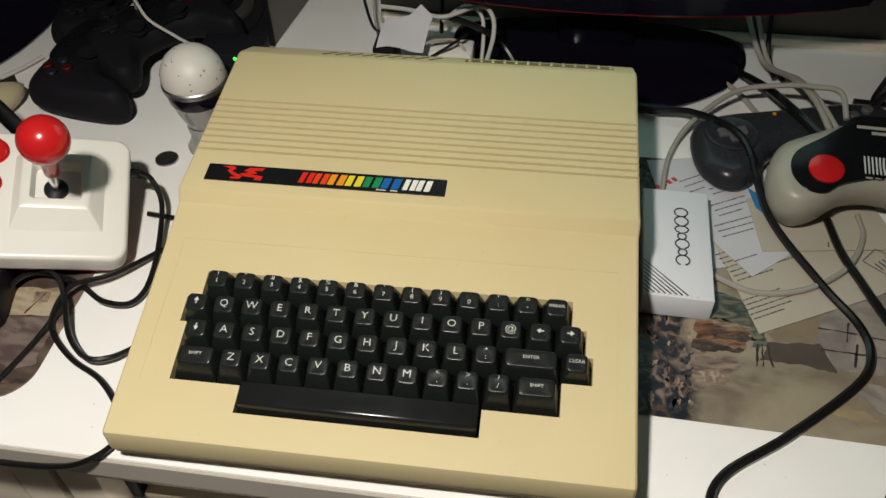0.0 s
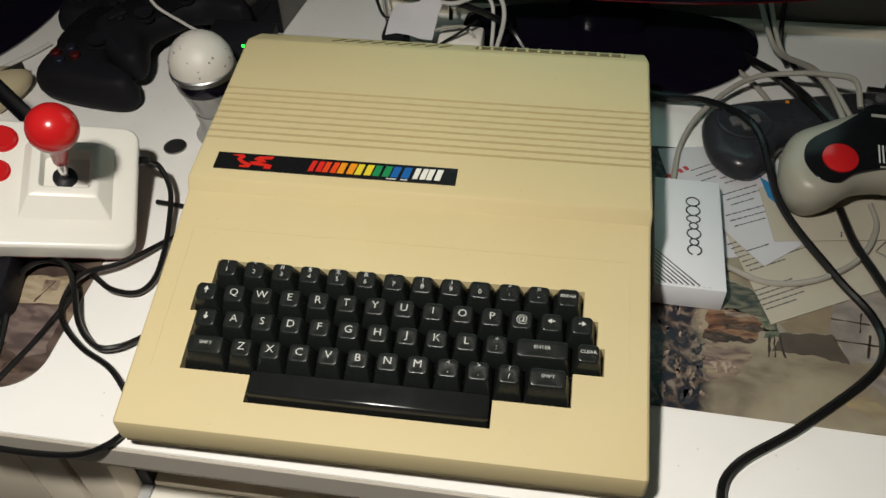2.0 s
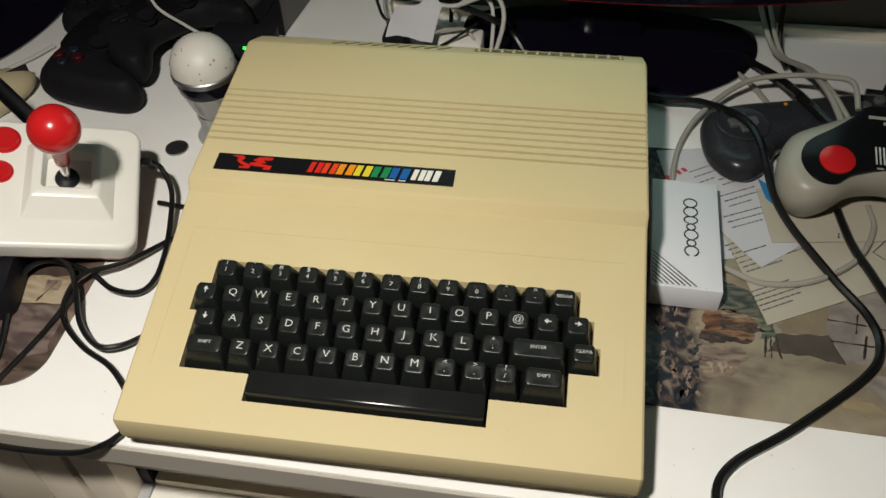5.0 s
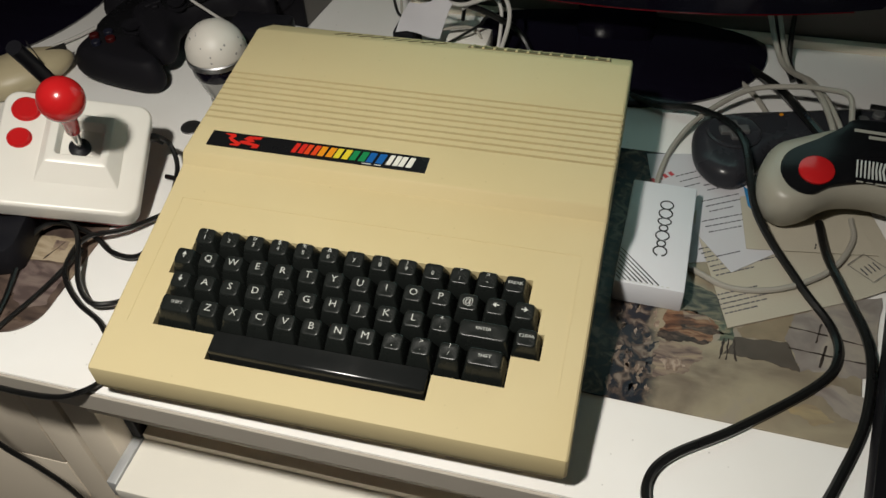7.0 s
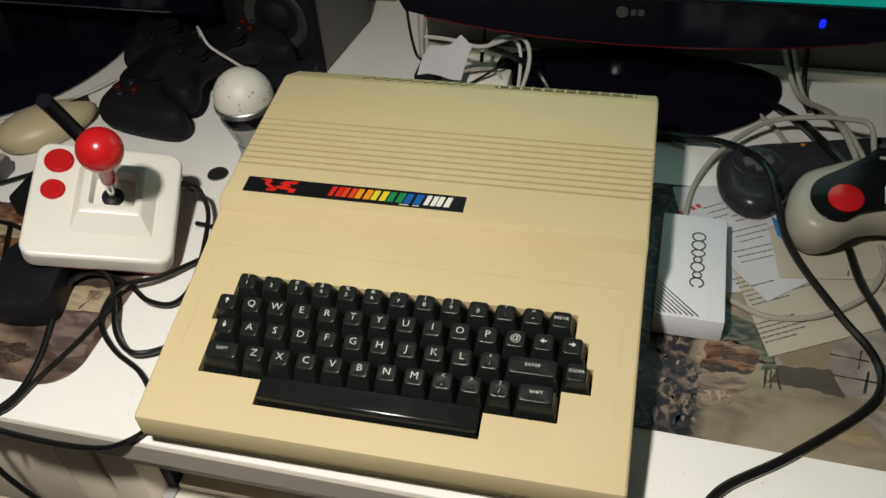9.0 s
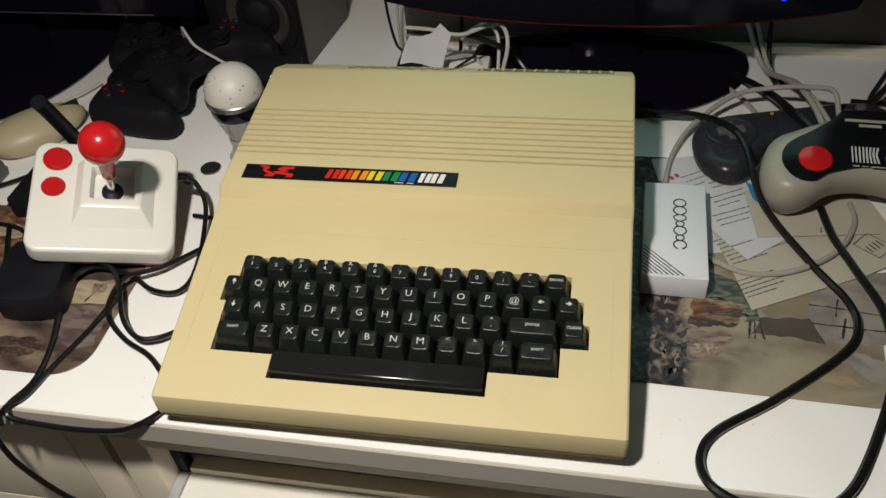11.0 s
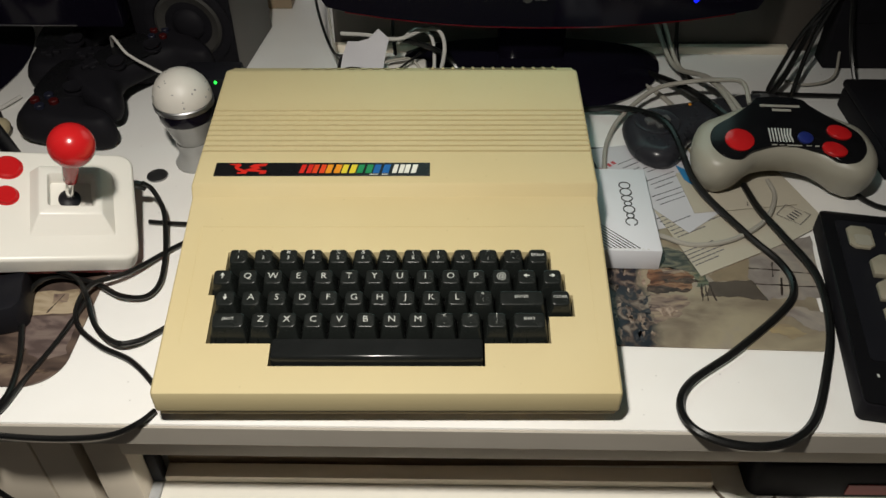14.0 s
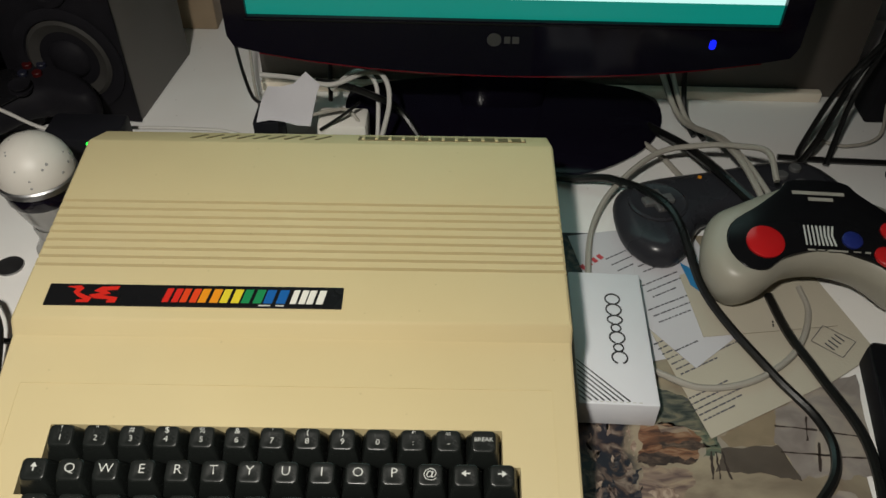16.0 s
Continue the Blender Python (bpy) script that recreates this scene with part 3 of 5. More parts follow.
# the key well's outline, row by row
PITCH, XQ, ROWD = 0.0194, -0.1350, 0.0185
ROW_Y = [0.3600, 0.3415, 0.3230, 0.3045]
EDGE = [(XQ - 1.0 * PITCH, XQ + 12.0 * PITCH), (XQ - 1.5 * PITCH, XQ + 12.5 * PITCH), (XQ - 1.25 * PITCH, XQ + 12.75 * PITCH), (XQ - 1.25 * PITCH, XQ + 11.75 * PITCH)]
SPACE = (-0.1115, 0.0440)
G = 0.0012
LOW = 0.0036  # the bottom row reaches further to the front
yb = [ROW_Y[0] + ROWD / 2 + G] + [y - ROWD / 2 - G * 0.5 for y in ROW_Y] + [0.2730]
yb[4] -= LOW
hole = []
for i in range(4):
    hole += [(EDGE[i][0] - G, yb[i]), (EDGE[i][0] - G, yb[i + 1])]
hole += [(SPACE[0] - G, yb[4]), (SPACE[0] - G, yb[5]), (SPACE[1] + G, yb[5]), (SPACE[1] + G, yb[4])]
for i in (3, 2, 1, 0):
    hole += [(EDGE[i][1] + G, yb[i + 1]), (EDGE[i][1] + G, yb[i])]
clean = []
for p in hole:
    if not clean or (abs(p[0] - clean[-1][0]) + abs(p[1] - clean[-1][1])) > 1e-5:
        clean.append(p)
hole = clean

bm = bmesh.new()
cuts = [(XL, 0.0022), (XL + 0.0006, 0.0009), (XL + 0.0020, 0.0), (XR - 0.0020, 0.0), (XR - 0.0006, 0.0009), (XR, 0.0022)]
rows = [[bm.verts.new((x, y, z)) for y, z in rim(off)] for x, off in cuts]
for k, (a, b) in enumerate(zip(rows, rows[1:])):
    for i in range(len(profile) - 1):
        if k == 2 and i == DECK_SEG:
            continue
        bm.faces.new((a[i], a[i + 1], b[i + 1], b[i]))
bm.faces.new(rows[0])
bm.faces.new(list(reversed(rows[-1])))
# the deck's face round the key well, and the well's walls
outer = [rows[2][DECK_SEG], rows[3][DECK_SEG], rows[3][DECK_SEG + 1], rows[2][DECK_SEG + 1]]
inner = [bm.verts.new((x, y, deck(y))) for x, y in hole]
edges = []
for loop in (outer, inner):
    for p, q in zip(loop, loop[1:] + loop[:1]):
        edges.append(bm.edges.get((p, q)) or bm.edges.new((p, q)))
bmesh.ops.triangle_fill(bm, use_beauty=True, edges=edges)
low = [bm.verts.new((v.co.x, v.co.y, v.co.z - 0.012)) for v in inner]
n = len(inner)
for i in range(n):
    bm.faces.new((inner[i], inner[(i + 1) % n], low[(i + 1) % n], low[i]))
part("upper_case", bm, CREAM, computer, at_world=True, smooth=30)
bm = bmesh.new()
bm.faces.new([bm.verts.new((x, y, deck(y) - 0.0118)) for x, y in ((-0.17, 0.27), (0.118, 0.27), (0.118, 0.375), (-0.17, 0.375))])
part("well_floor", bm, WELL, computer, at_world=True)
# the lower shell, drawn in under the rim, its shade put into the cream
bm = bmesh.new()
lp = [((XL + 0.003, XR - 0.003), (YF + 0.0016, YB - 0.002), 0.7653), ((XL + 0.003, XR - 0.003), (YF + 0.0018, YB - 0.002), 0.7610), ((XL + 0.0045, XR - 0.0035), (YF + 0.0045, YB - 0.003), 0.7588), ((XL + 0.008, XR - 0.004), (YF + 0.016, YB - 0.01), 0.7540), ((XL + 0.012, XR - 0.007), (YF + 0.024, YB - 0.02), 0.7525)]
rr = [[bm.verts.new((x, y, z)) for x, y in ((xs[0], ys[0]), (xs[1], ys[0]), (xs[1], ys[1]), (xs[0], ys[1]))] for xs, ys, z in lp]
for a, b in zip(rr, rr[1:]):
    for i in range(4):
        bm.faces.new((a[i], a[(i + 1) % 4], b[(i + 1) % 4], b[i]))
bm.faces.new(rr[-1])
part("lower_case", bm, CREAM_SHADE, computer, at_world=True)
for x in (XL + 0.05, XR - 0.05):
    for y in (YF + 0.06, YB - 0.05):
        part("foot", lathe([(0, T - LIFT), (0.008, T - LIFT), (0.008, 0.7535), (0, 0.7535)], 16, c=(x, y)), BLACK, computer, "black rubber foot", at_world=True)
# vents in the sloping back edge, their recess shade put into an olive colour
SB = Vector((0, YB - 0.001 - UY1 - 0.003, 0.8378 - UZ1 + 0.0006))
ang = math.degrees(math.atan2(SB.z, SB.y))
mid = Vector((0, (UY1 + YB) / 2 + 0.001, (UZ1 + 0.8378) / 2 - 0.0003))


def on_back(b, x, turn=0):
    b.transform(pose(x, mid.y, mid.z, ang, 0, 0) @ pose(0, 0, 0, 0, 0, turn))
    return b


part("vent_strip", on_back(box(-0.062, 0.062, -0.006, 0.006, 0.0, 0.0006), 0.062), VENT, computer, "vent strip along the back, coloured dark with its recess's shade", at_world=True)
for i in range(13):
    part("vent_rib", on_back(box(-0.0012, 0.0012, -0.0062, 0.0062, 0.0004, 0.0018, 0.0004, 1), 0.004 + i * 0.0098), CREAM, computer, at_world=True)
for i in range(9):
    part("vent_slot", on_back(box(-0.0012, 0.0012, -0.008, 0.008, 0.0, 0.0005), -0.118 + i * 0.0115, -35), VENT, computer, at_world=True)
# a thin moulded line framing the keyboard
for b in (box(-0.181, -0.1803, 0.29, 0.395, 0, 0.0004), box(0.1285, 0.1292, 0.29, 0.395, 0, 0.0004), box(-0.18, 0.1285, 0.3946, 0.3953, 0, 0.0004)):
    for v in b.verts:
        v.co.z += deck(v.co.y) - 0.0001
    part("moulded_line", b, CREAM, computer, at_world=True)

# keys
DECK_TURN = math.degrees(math.atan(SL))


def key_mesh(w, d=0.0181, name="key", front=0.0):
    """A tapered cap, w wide: skirt, rounded shoulders and a hollowed top that faces the typist."""
    bm = bmesh.new()
    hw, hd = w / 2, d / 2
    tw, b0, b1 = hw - 0.0029, -hd + 0.0048, hd - 0.0020

    def ring(x, y0, y1, r, z0, z1):
        return [bm.verts.new((u, v, z0 + (z1 - z0) * (v - y0) / (y1 - y0))) for u, v in round_rect(-x, x, y0, y1, r, 4)]

    rings = [ring(hw, -hd - front, hd, 0.0010, -0.0085, -0.0085), ring(hw, -hd - front, hd, 0.0010, -0.0042, -0.0042), ring(tw + 0.0005, b0 - 0.0006, b1 + 0.0005, 0.0027, 0.0068, 0.0077), ring(tw + 0.0001, b0 - 0.0001, b1 + 0.0001, 0.0026, 0.0077, 0.0086), ring(tw - 0.0006, b0 + 0.0006, b1 - 0.0006, 0.0024, 0.0080, 0.0088), ring(tw * 0.55, b0 * 0.5, b1 * 0.6, 0.0016, 0.0077, 0.0084)]
    for a, b in zip(rings, rings[1:]):
        for i in range(len(a)):
            j = (i + 1) % len(a)
            bm.faces.new((a[i], a[j], b[j], b[i]))
    bm.faces.new(rings[-1])
    bm.faces.new(rings[0])
    return mesh_of(name, bm, KEY, 50)


KEY_MESH = {(w, f): key_mesh(w * PITCH - 0.0009, front=f) for w in (1, 1.5, 2) for f in (0.0, LOW)}
LEG = {}


def arrow(way):
    b = bmesh.new()
    b.faces.new([b.verts.new((x, y, 0)) for x, y in ((0.0004, -0.0022), (0.0004, 0.0), (0.0018, 0.0), (0, 0.0026), (-0.0018, 0.0), (-0.0004, 0.0), (-0.0004, -0.0022))])
    b.transform(pose(0, 0, 0, 0, 0, way))
    return b


def legend(text, key, double=False):
    """White printed legend on the key's top."""
    if text not in LEG:
        if text in ("up", "down", "back", "ahead"):
            b = arrow({"up": 0, "down": 180, "back": 90, "ahead": -90}[text])
        elif "|" in text:
            hi_, lo_ = text.split("|")
            b = letters(hi_, 0.0046, 1.15, -0.00003)
            bmesh.ops.translate(b, vec=(0, 0.0026, 0), verts=b.verts)
            me_ = bpy.data.meshes.new("low")
            c = letters(lo_, 0.0046, 1.15, -0.00003)
            bmesh.ops.translate(c, vec=(0, -0.0024, 0), verts=c.verts)
            c.to_mesh(me_)
            c.free()
            b.from_mesh(me_)
            bpy.data.meshes.remove(me_)
        elif len(text) > 1:
            b = letters(text, 0.0031, 1.15)
        else:
            b = letters(text, 0.0072, 1.1, -0.00006)
        LEG[text] = mesh_of("legend", b, LEGEND, 0)
    ob = new("legend", LEG[text])
    ob.parent = key
    ob.matrix_basis = pose(0, 0.0024 if len(text) > 1 else 0.0020, 0.00860, 4.7, 0, 0)
    return ob


def add_key(x, y, w, text):
    ob = new("key", KEY_MESH[w, LOW if y == ROW_Y[3] else 0.0])
    ob.parent = computer
    ob.matrix_basis = place(computer).inverted() @ pose(x, y, deck(y), DECK_TURN, 0, 0)
    legend(text, ob)


LAYOUT = [
    (["!|1", "\"|2", "#|3", "$|4", "%|5", "&|6", "'|7", "(|8", ")|9", " |0", "*|:", "=|-", "BREAK"], {}),
    (["up", *"QWERTYUIOP@", "back", "ahead"], {}),
    (["down", *"ASDFGHJKL", "+|;", "ENTER", "CLEAR"], {"ENTER": 2}),
    (["SHIFT", *"ZXCVBNM", "<|,", ">|.", "?|/", "SHIFT"], {"SHIFT": 1.5}),
]
for (names, wide), (x0, _), y in zip(LAYOUT, EDGE, ROW_Y):
    x = x0
    for text in names:
        w = wide.get(text, 1)
        add_key(x + w * PITCH / 2, y, w, text)
        x += w * PITCH
# the space bar: a long rounded bar with a ridge
bm = bmesh.new()
sp = [(-0.0098, -0.0085), (-0.0095, -0.0030), (-0.0062, 0.0034), (-0.0056, 0.0041), (-0.0048, 0.0045), (-0.0038, 0.0046), (0.003, 0.0042), (0.0090, 0.0044), (0.0098, 0.0034), (0.0098, -0.0085)]
hw = (SPACE[1] - SPACE[0]) / 2 - 0.0006
secs = [(-hw, 0.0), (-hw + 0.0018, 0.0), (hw - 0.0018, 0.0), (hw, 0.0)]
rs = [[bm.verts.new((x, y * (0.95 if k in (0, 3) else 1), z - (0.0012 if k in (0, 3) and z > -0.005 else 0))) for y, z in sp] for k, (x, _) in enumerate(secs)]
for a, b in zip(rs, rs[1:]):
    for i in range(len(sp) - 1):
        bm.faces.new((a[i], a[i + 1], b[i + 1], b[i]))
bm.faces.new(rs[0])
bm.faces.new(list(reversed(rs[-1])))
ysp = 0.2837
bar = part("space_bar", bm, KEY_GLOSS, computer, "long black space bar", smooth=40)
bar.matrix_basis = place(computer).inverted() @ pose((SPACE[0] + SPACE[1]) / 2, ysp, deck(ysp), DECK_TURN, 0, 0)

# badge with a red emblem and coloured blocks
BT = math.degrees(math.atan((UZ1 - UZ0) / (UY1 - UY0)))
bx0, bx1, by0, by1 = -0.1780, 0.0035, 0.4395, 0.4560
bxc, byc = (bx0 + bx1) / 2, (by0 + by1) / 2
badge = part("badge", box(-0.0905, 0.0905, -0.00825, 0.00825, -0.0004, 0.0008, 0.0003, 1), BADGE, computer, "black badge strip with coloured lettering blocks")
badge.matrix_basis = place(computer).inverted() @ pose(bxc, byc, upper(byc), BT, 0, 0)
k0 = 0.181 / 1110.0


def on_badge(u):
    return -0.0905 + (u - 30) * k0


def flat(outline, z0, z1):
    return slab(outline, z0, z1)


BH = 0.0052
blocks = [(475, 535, "red"), (541, 603, "vermilion"), (609, 683, "orange"), (690, 762, "yellow"), (770, 846, "green"), (853, 935, "blue"), (952, 1008, "white"), (1013, 1075, "white")]
for a, b, colour in blocks:
    xa, xb = on_badge(a), on_badge(b)
    s = 0.0012
    for x0, x1 in ((xa, xa + (xb - xa) * 0.40), (xa + (xb - xa) * 0.58, xb)):
        part("colour_block", slab([(x0 - s, -BH), (x1 - s, -BH), (x1 + s * 0.6, BH), (x0 + s * 0.6, BH)], 0.0008, 0.0011), LETTERS[colour], badge)
for a, b in ((830, 875), (893, 925)):
    part("small_bar", slab([(on_badge(a), -0.0072), (on_badge(b), -0.0072), (on_badge(b), -0.0063), (on_badge(a), -0.0063)], 0.0008, 0.0010), LEGEND, badge)
em = [[(100, 5.8), (150, 6.6), (165, 4.4), (150, 1.2), (178, -1.0), (205, -2.6), (196, -6.2), (150, -6.2), (150, -4.4), (176, -4.2), (150, -1.8), (128, 1.4), (136, 4.0)], [(205, 2.6), (228, 5.8), (298, 6.4), (290, 3.6), (250, 3.0), (270, 0.6), (238, -0.6), (300, -2.2), (296, -6.2), (262, -6.2), (268, -3.8), (212, -3.2), (190, -0.6), (232, 1.0)]]
for o in em:
    part("red_emblem", slab([(on_badge(u), y * 0.001) for u, y in o], 0.0008, 0.0011), LETTERS["red"], badge)
computer.matrix_basis = Matrix.Translation((-0.026, 0.42, T)) @ pose(0, 0, 0, 0, 0, 0.75) @ Matrix.Translation((0, -0.166, 0))
computer.matrix_basis = Matrix.Translation(PIVOT) @ Matrix.Scale(SIZE, 4) @ Matrix.Translation(-PIVOT) @ computer.matrix_basis

# ---- joystick ----
JH = 0.029
joy = thing("joystick", pose(-0.313, 0.4379, 0.8087, 20.06, 16.38, 21.14) @ pose(0, 0, -JH), "white joystick with a red ball top and two red buttons", "joystick")
JW, JD = 0.0605, 0.0556
part("base_plate", slab(round_rect(-JW + 0.003, JW - 0.003, -JD + 0.003, JD - 0.003, 0.011), 0.0, 0.0098, 0.001), RED_DARK, joy, "dark red base plate")
body = part("body", slab(round_rect(-JW, JW, -JD, JD, 0.013, 6), 0.0100, JH, 0.0036, 4, False), WHITE_PL, joy)
# the raised collar: sloping sides, a flat top and an open well with rounded corners
CH = 0.012


def collar_ring(b, x0, x1, y0, y1, r, z):
    return [b.verts.new((x, y, z)) for x, y in round_rect(x0, x1, y0, y1, r, 4)]


bm = bmesh.new()
rg = [collar_ring(bm, -0.0245, 0.0425, -0.0325, 0.0340, 0.0020, JH - 0.0005), collar_ring(bm, -0.0178, 0.0322, -0.0186, 0.0312, 0.0016, JH + CH - 0.0008), collar_ring(bm, -0.0168, 0.0312, -0.0176, 0.0302, 0.0014, JH + CH), collar_ring(bm, -0.0110, 0.0268, -0.0102, 0.0240, 0.0034, JH + CH), collar_ring(bm, -0.0102, 0.0260, -0.0094, 0.0232, 0.0030, JH + CH - 0.0008), collar_ring(bm, -0.0085, 0.0240, -0.0080, 0.0215, 0.0026, JH + 0.0004)]
for a, b in zip(rg, rg[1:]):
    for i in range(len(a)):
        j = (i + 1) % len(a)
        bm.faces.new((a[i], a[j], b[j], b[i]))
bm.faces.new(rg[-1])
part("collar", bm, WHITE_PL, body, smooth=40)
cx, cy = 0.0067, 0.0040
bxl, byl, bzl = 0.0058, -0.0099, JH + 0.0947


def along(k):
    return (cx + (bxl - cx) * k, cy + (byl - cy) * k, JH + 0.001 + (bzl - JH - 0.001) * k)


part("stick", tube([along(0.0), along(0.4), along(0.9)], 0.0036, 14, 4), CHROME, joy, "shiny metal shaft")
part("boot", lathe([(0.0092, JH + 0.0008), (0.0088, JH + 0.0030), (0.0060, JH + 0.0046), (0.0042, JH + 0.0052), (0, JH + 0.0052)], 24, c=(cx, cy)), BLACK, joy, "black rubber boot")
part("ball_top", ball(0.0176, (bxl, byl, bzl), 36, 20), RED_PL, joy, "glossy red ball top")
sleeve = lathe([(0, 0.036), (0.0046, 0.036), (0.0056, 0.0375), (0.0064, 0.055), (0.0072, bzl - JH - 0.0150), (0, bzl - JH - 0.0150)], 24)
for v in sleeve.verts:
    k = v.co.z / (bzl - JH)
    v.co = Vector((v.co.x + cx + (bxl - cx) * k, v.co.y + cy + (byl - cy) * k, v.co.z + JH))
part("ball_sleeve", sleeve, RED_PL, joy, "red sleeve below the ball")
for x, y, r in ((-0.0411, 0.0366, 0.0110), (-0.0419, 0.0077, 0.0088)):
    part("fire_button", lathe([(r + 0.0012, JH - 0.0002), (r + 0.0012, JH + 0.0004), (r, JH + 0.0006), (r, JH + 0.0026), (r * 0.85, JH + 0.0038), (0, JH + 0.0034)], 28, c=(x, y)), RED_PL, joy, "round red fire button")
part("cable_boot", tube([(0.057, 0.030, 0.016), (0.064, 0.032, 0.015), (0.072, 0.031, 0.012)], 0.0038, 10, 3), RUBBER, joy, "black cable boot")

# ---- things round the joystick ----
ad = thing("power_adapter", pose(-0.362, 0.370, T), "black mains adapter lying on the brown mat", "adapter")
part("case", slab(smooth_loop([(-0.376, 0.336), (-0.328, 0.342), (-0.330, 0.372), (-0.345, 0.404), (-0.392, 0.404), (-0.388, 0.365)], 3), T + 0.0018, T + 0.030, 0.003), BLACK, ad, at_world=True)
part("cord_grip", tube([(-0.345, 0.40, T + 0.018), (-0.338, 0.412, T + 0.016)], 0.004, 10, 3), RUBBER, ad, at_world=True)
bx = thing("black_box", pose(-0.425, 0.50, T), "black plastic box under the joystick's edge", "box")
part("case", box(-0.443, -0.402, 0.462, 0.543, T + 0.0018, T + 0.026, 0.004), BLACK, bx, at_world=True)
part("lid_seam", box(-0.4432, -0.4018, 0.4618, 0.5432, T + 0.0175, T + 0.0183), WELL, bx, at_world=True)

ms = thing("computer_mouse", pose(-0.487, 0.592, T, 0, 0, -38), "yellowed beige computer mouse", "mouse")
bm = bmesh.new()
bmesh.ops.create_uvsphere(bm, u_segments=28, v_segments=16, radius=1.0)
for v in bm.verts:
    w = 0.031 * (1 - 0.12 * v.co.y)
    v.co = Vector((v.co.x * w, v.co.y * 0.054, 0.0135 + max(-0.012, v.co.z * (0.020 - 0.004 * v.co.y))))
part("shell", bm, MOUSE, ms, smooth=60)
part("button_seam", box(-0.0004, 0.0004, 0.018, 0.050, 0.018, 0.0285), WELL, ms)
part("button_seam", box(-0.026, 0.026, 0.0175, 0.0183, 0.016, 0.0322), WELL, ms)
gb = thing("grey_box", pose(-0.520, 0.520, T), "small grey plastic box beside the beige mouse", "box")
part("case", slab(round_rect(-0.570, -0.489, 0.500, 0.532, 0.006), T + 0.0002, T + 0.018, 0.003), MID_GREY, gb, at_world=True)
part("lid", slab(round_rect(-0.568, -0.491, 0.502, 0.530, 0.005), T + 0.0182, T + 0.0205, 0.001), PAD_GREY, gb, "paler grey lid", at_world=True)
an = thing("lever", pose(-0.412, 0.560, T), "black plastic lever standing aslant behind the joystick", "lever")
part("rod", tube([(-0.412, 0.560, T + 0.006), (-0.408, 0.545, T + 0.040), (-0.403, 0.525, T + 0.080), (-0.4005, 0.5125, T + 0.104)], 0.0075, 14, 5), BLACK, an, at_world=True)
part("foot", lathe([(0, T), (0.013, T), (0.013, T + 0.006), (0.009, T + 0.012), (0, T + 0.013)], 20, c=(-0.412, 0.560)), BLACK, an, at_world=True)
solo("jack_plug", tube([(-0.352, 0.551, T + 0.0045), (-0.336, 0.556, T + 0.0045), (-0.330, 0.558, T + 0.0045)], 0.0040, 12, 3), CHROME, "small chromed plug lying on the desk", "plug")
solo("coin", lathe([(0, T), (0.0105, T), (0.0107, T + 0.0008), (0.0103, T + 0.0018), (0.0092, T + 0.0016), (0, T + 0.0015)], 32, c=(-0.2755, 0.556)), STEEL, "dull grey coin lying on the white desk", "coin")

# ---- dome lamp ----
lx, ly = -0.2405, 0.582
dome = thing("dome_lamp", pose(lx, ly, T), "small party lamp with a white speckled dome", "lamp")
part("foot", lathe([(0, 0), (0.0215, 0), (0.0220, 0.003), (0.0185, 0.008), (0.0160, 0.016), (0.0175, 0.026), (0.0165, 0.028)], 28), CLEAR, dome, "smoky clear plastic foot")
part("bowl", lathe([(0.0150, 0.026), (0.0185, 0.034), (0.0230, 0.048), (0.0252, 0.056)], 32), CLEAR, dome, "grey tapering bowl")
part("dark_band", lathe([(0.0252, 0.0555), (0.0262, 0.057), (0.0272, 0.066), (0.0268, 0.069)], 36), BLACK_GL, dome, "glossy black band")
part("ring", lathe([(0.0268, 0.0688), (0.0290, 0.0696), (0.0292, 0.0742), (0.0278, 0.0756)], 36), STEEL, dome, "dull silver ring")
dm = part("dome", lathe([(0.0280, 0.0752), (0.0284, 0.0765)] + [(0.0283 * math.cos(radians(a)), 0.0775 + 0.0285 * math.sin(radians(a))) for a in range(0, 90, 9)] + [(0, 0.1060)], 36), DOME, dome, "matt white dome")
rnd = random.Random(4)
for i in range(26):
    a, e = rnd.uniform(0, 360), rnd.choice((8, 20, 32, 44, 56, 70)) + rnd.uniform(-4, 4)
    m_ = pose(0, 0, 0.0775) @ pose(0, 0, 0, 0, 0, a) @ pose(0, 0, 0, 0, 90 - e, 0)
    b = lathe([(0.0008 + rnd.random() * 0.0006, 0.0281), (0.0006, 0.0287), (0, 0.0287)], 8)
    b.transform(m_)
    part("speck_hole", b, CLEAR, dm)

# ---- hub with a green light ----
hub = thing("usb_hub", pose(-0.232, 0.655, T), "black hub with a small green light", "hub")
part("case", box(-0.262, -0.2005, 0.634, 0.672, T, T + 0.066, 0.003), BLACK, hub, at_world=True)
part("light", ball(0.0016, (-0.2225, 0.6335, T + 0.0625), 10, 8), LED_GREEN, hub, "green power light", at_world=True)

# ---- loudspeaker ----
spk = thing("loudspeaker", pose(-0.279, 0.82, T), "black-fronted loudspeaker with silver sides", "loudspeaker")
sy = 0.757
part("cabinet", box(-0.338, -0.221, sy + 0.004, 0.885, T, T + 0.245, 0.002), SILVER, spk, "grey side board", at_world=True)
part("front_panel", box(-0.339, -0.220, sy, sy + 0.0038, T + 0.001, T + 0.246, 0.0015), PAD_BLACK, spk, "black front", at_world=True)


